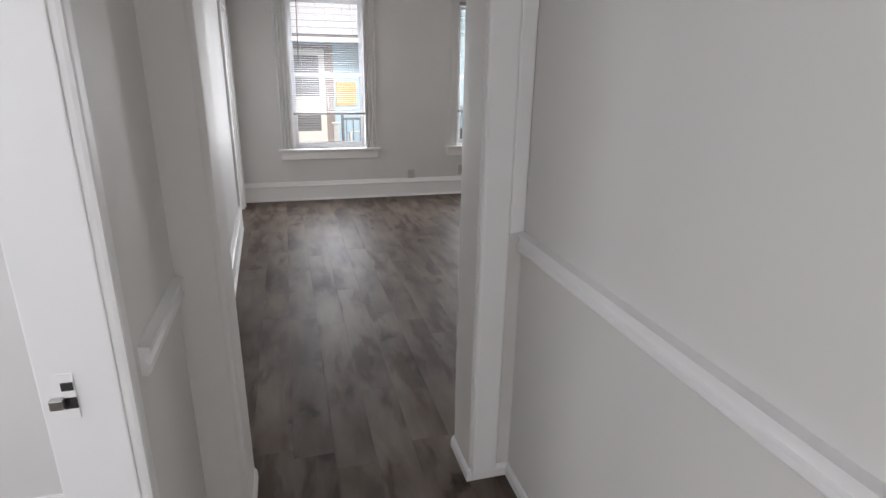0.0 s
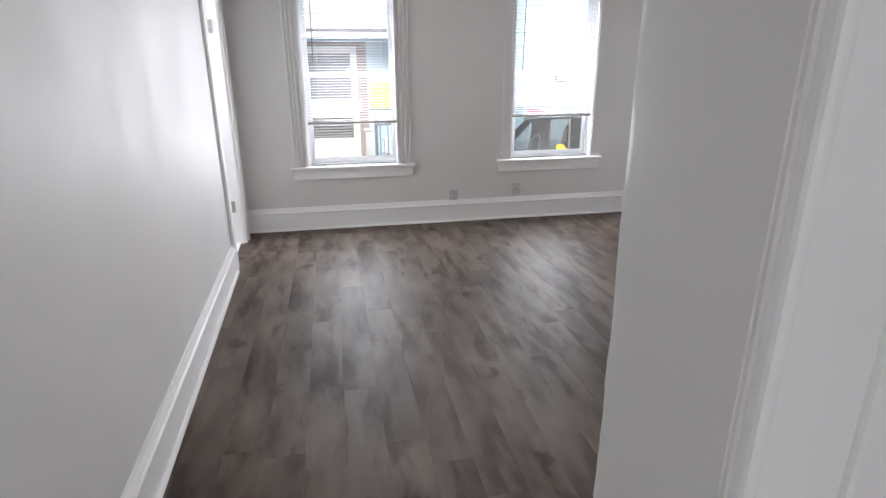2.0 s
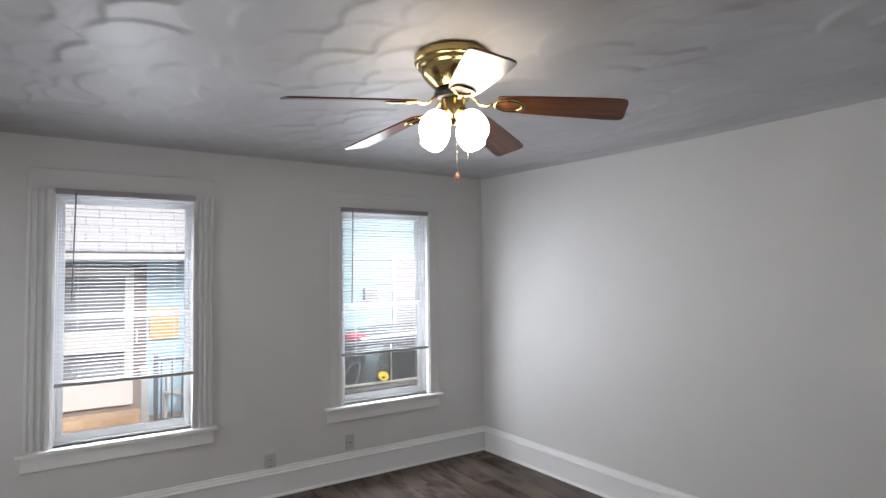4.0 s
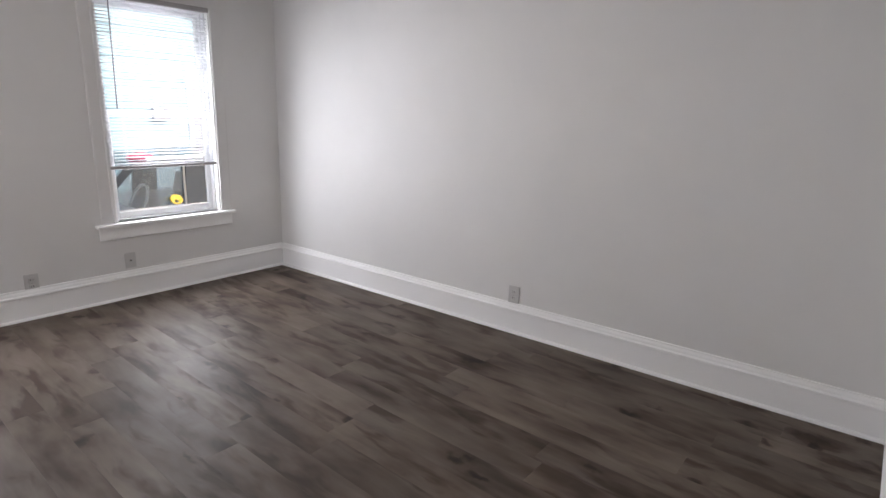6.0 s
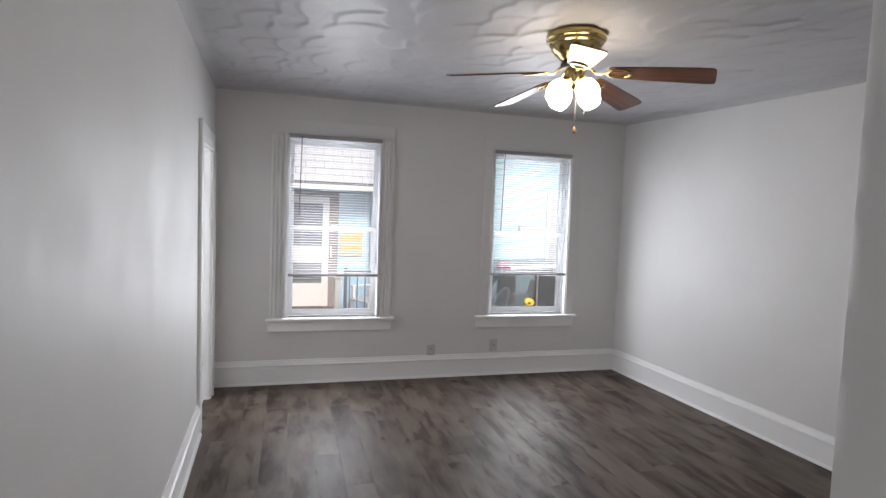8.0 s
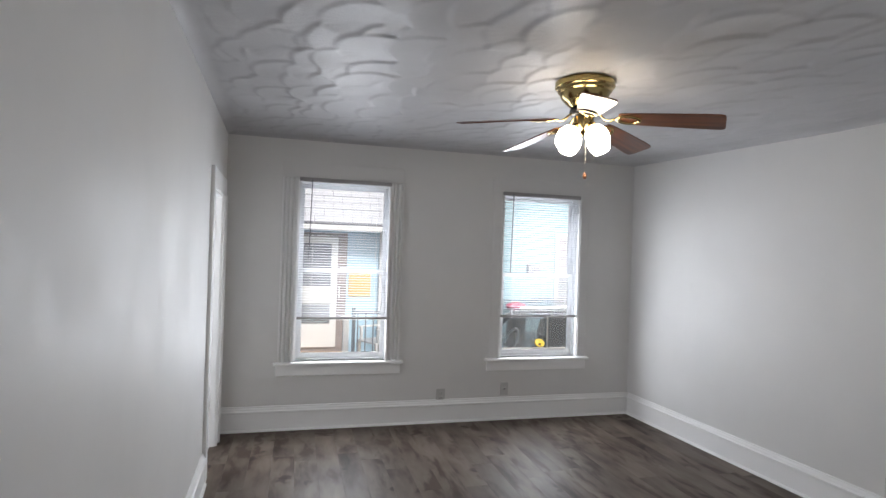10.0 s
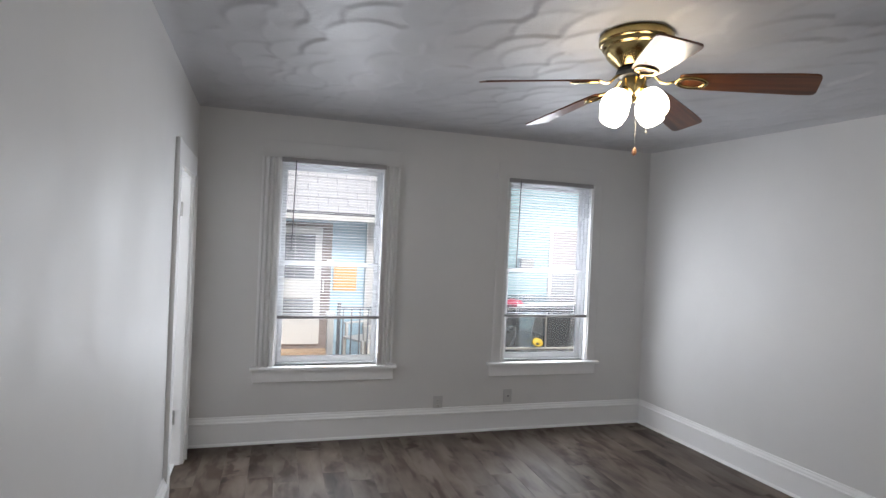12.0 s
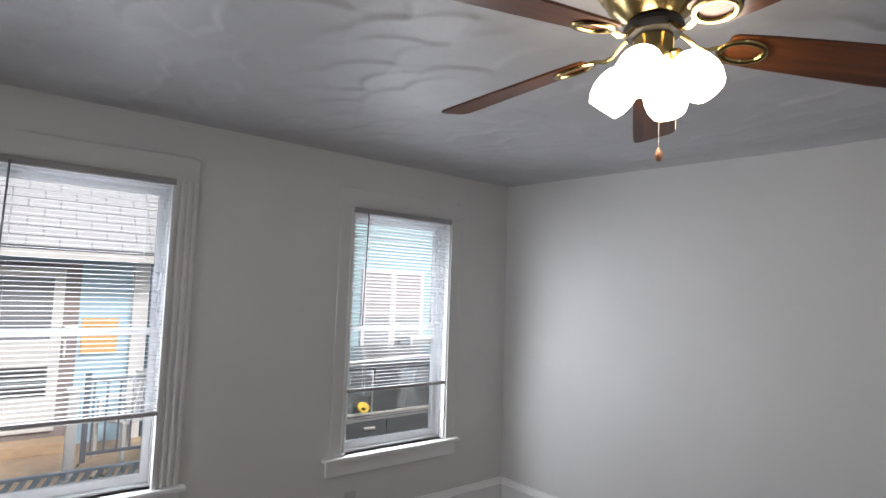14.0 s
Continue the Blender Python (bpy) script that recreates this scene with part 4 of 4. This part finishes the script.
for sx in (-0.3, 0.75):
    for sy in (-0.36, 0.36):
        st = part("car_seat", box(sx, sy - 0.24, 0.72, sx + 0.5, sy + 0.24, 0.9, 0.05), SEATGREY, car, "grey cloth car seat")
        part("backrest", box(-0.06, sy - 0.23, 0.0, 0.06, sy + 0.23, 0.56, 0.045, pose(sx + 0.48, 0, 0.85, 0, 14, 0)), SEATGREY, st)
        part("headrest", box(sx + 0.56, sy - 0.12, 1.4, sx + 0.66, sy + 0.12, 1.56, 0.04), SEATGREY, st)
part("dashboard", box(-1.25, -0.7, 1.02, -0.75, 0.7, 1.16, 0.04), SEATGREY, car)
wheel_bm = bmesh.new()
ring_pts = [(0.19 * math.cos(math.pi * q / 12), 0.19 * math.sin(math.pi * q / 12), 0) for q in range(25)]
tube(ring_pts, 0.016, 8, 1.0, wheel_bm)
bmesh.ops.transform(wheel_bm, matrix=pose(-0.62, -0.36, 1.2, 0, -65, 0), verts=wheel_bm.verts)
part("steering_wheel", wheel_bm, SILVER, car, "pale steering wheel behind the side window", True)
part("window_trim", box(-0.275, -0.778, 1.16, -0.25, -0.765, 1.62, 0.004), SILVER, car, "bright metal window trim")
part("belt_strip", box(-1.2, -0.778, 1.148, 1.8, -0.735, 1.172, 0.004), SILVER, car, "bright metal belt strip")
part("door_handle", box(-0.42, -0.905, 1.02, -0.28, -0.87, 1.05, 0.008), SILVER, car)
part("door_seam", box(-0.13, -0.884, 0.4, -0.12, -0.879, 1.12), DARK, car)
part("roof_rail", tube([(-0.6, -0.62, 1.69), (0.4, -0.62, 1.73), (1.7, -0.62, 1.71)], 0.018, 8), SILVER, car)
for x in (-1.35, 1.5):
    wl = part("wheel", lathe([(0.02, -0.11), (0.3, -0.11), (0.33, -0.08), (0.33, 0.08), (0.3, 0.11), (0.02, 0.11)], 28, None, pose(x, -0.8, 0.33, 90, 0, 0)), RUBBER, car)
    part("rim", lathe([(0.02, -0.115), (0.2, -0.115), (0.21, -0.1)], 20, None, pose(x, -0.8, 0.33, -90, 0, 0)), SILVER, wl)
solid("roof_bundle", lathe([(0.01, 0), (0.16, 0.0), (0.2, 0.05), (0.16, 0.11), (0.05, 0.14), (0.005, 0.145)], 20, None, pose(3.32, 8.6, GZ + 1.665) @ Matrix.Diagonal((0.75, 0.6, 0.62, 1))), RED, "red folded cloth bundle on the car roof", "bundle")

# coiled strap on the ledge below the car window
coil = []
for k in range(90):
    a = k * 0.28
    r = 0.03 + 0.0016 * k * 0.26
    coil.append((3.51 + r * math.cos(a), 8.185 + r * 0.42 * math.sin(a), GZ + 1.224 + r * 0.7 * math.sin(a) + 0.0003 * k))
solid("coiled_strap", tube(coil, 0.011, 6, 1.0), YELLOW, "bright yellow coiled strap on the car window ledge", "strap")

# low lattice fence under the window
fence = thing("lattice_fence", (0.6, 7.3, GZ), "low white lattice fence with a flat top rail", "fence")
part("top_rail", box(-1.6, -0.02, 1.255, 1.0, 0.02, 1.275, 0.004), OUTWHITE, fence)
part("bottom_rail", box(-1.6, -0.02, 0.04, 1.0, 0.02, 0.07, 0.004), OUTWHITE, fence)
lath = mesh_of("lath", box(-0.016, -0.006, 0, 0.016, 0.006, 1.40), OUTWHITE)
for k in range(24):
    o = new("lath", lath)
    o.parent = fence
    o.matrix_basis = pose(-1.55 + 0.068 * k, -0.008, 0.07, 0, 32, 0)
for x in (-1.6, 1.0):
    part("post", box(x - 0.03, -0.03, 0, x + 0.03, 0.03, 1.29, 0.006), OUTWHITE, fence)

# plant by the porch
plant = thing("shrub", (1.22, 8.3, GZ), "small green shrub beside the porch", "shrub")
part("stem", tube([(0, 0, 0), (0.02, 0.01, 0.3), (0.0, 0.03, 0.62)], 0.014, 6), BARK, plant)
lv = bmesh.new()
rng = random.Random(3)
for k in range(1100):
    c = Vector((rng.gauss(0, 0.17), rng.gauss(0, 0.14), 0.62 + rng.gauss(0, 0.12)))
    r = pose(*c, rng.uniform(0, 360), rng.uniform(0, 360), rng.uniform(0, 360))
    q = [lv.verts.new(r @ Vector(v)) for v in ((0, 0, 0), (0.011, 0.018, 0.003), (0, 0.045, 0), (-0.011, 0.018, 0.003))]
    lv.faces.new(q)
part("crown", lv, LEAF, plant)

# ---- floor planks ----
PW, PL = 0.152, 1.22
pm = []
for k in range(3):
    b = box(-PW / 2 + 0.0002, -PL / 2 + 0.0002, -0.006, PW / 2 - 0.0002, PL / 2 - 0.0002, 0.0)
    es = [e for e in b.edges if all(v.co.z > -0.001 for v in e.verts)]
    bmesh.ops.bevel(b, geom=es, offset=0.0003, segments=1, affect="EDGES")
    pm.append(mesh_of("plank", b, PLANK))
flo = bpy.data.objects["floor"]
rng = random.Random(11)
row, x = 0, -0.36
while x < 3.72:
    y = -1.3 - rng.uniform(0, PL)
    while y < 6.0:
        y0, y1 = max(y, -1.3), min(y + PL, 6.02)
        in_hall = -0.1 < x < 1.05
        if y1 - y0 > 0.05 and (in_hall or y1 > PY0):
            if not in_hall:
                y0 = max(y0, PY0 + 0.05)
            o = new("plank", pm[row % 3])
            o.parent = flo
            o.matrix_basis = pose(x, (y0 + y1) / 2, 0.0) @ Matrix.Diagonal((1, (y1 - y0) / PL, 1, 1))
        y += PL
    x += PW
    row += 1
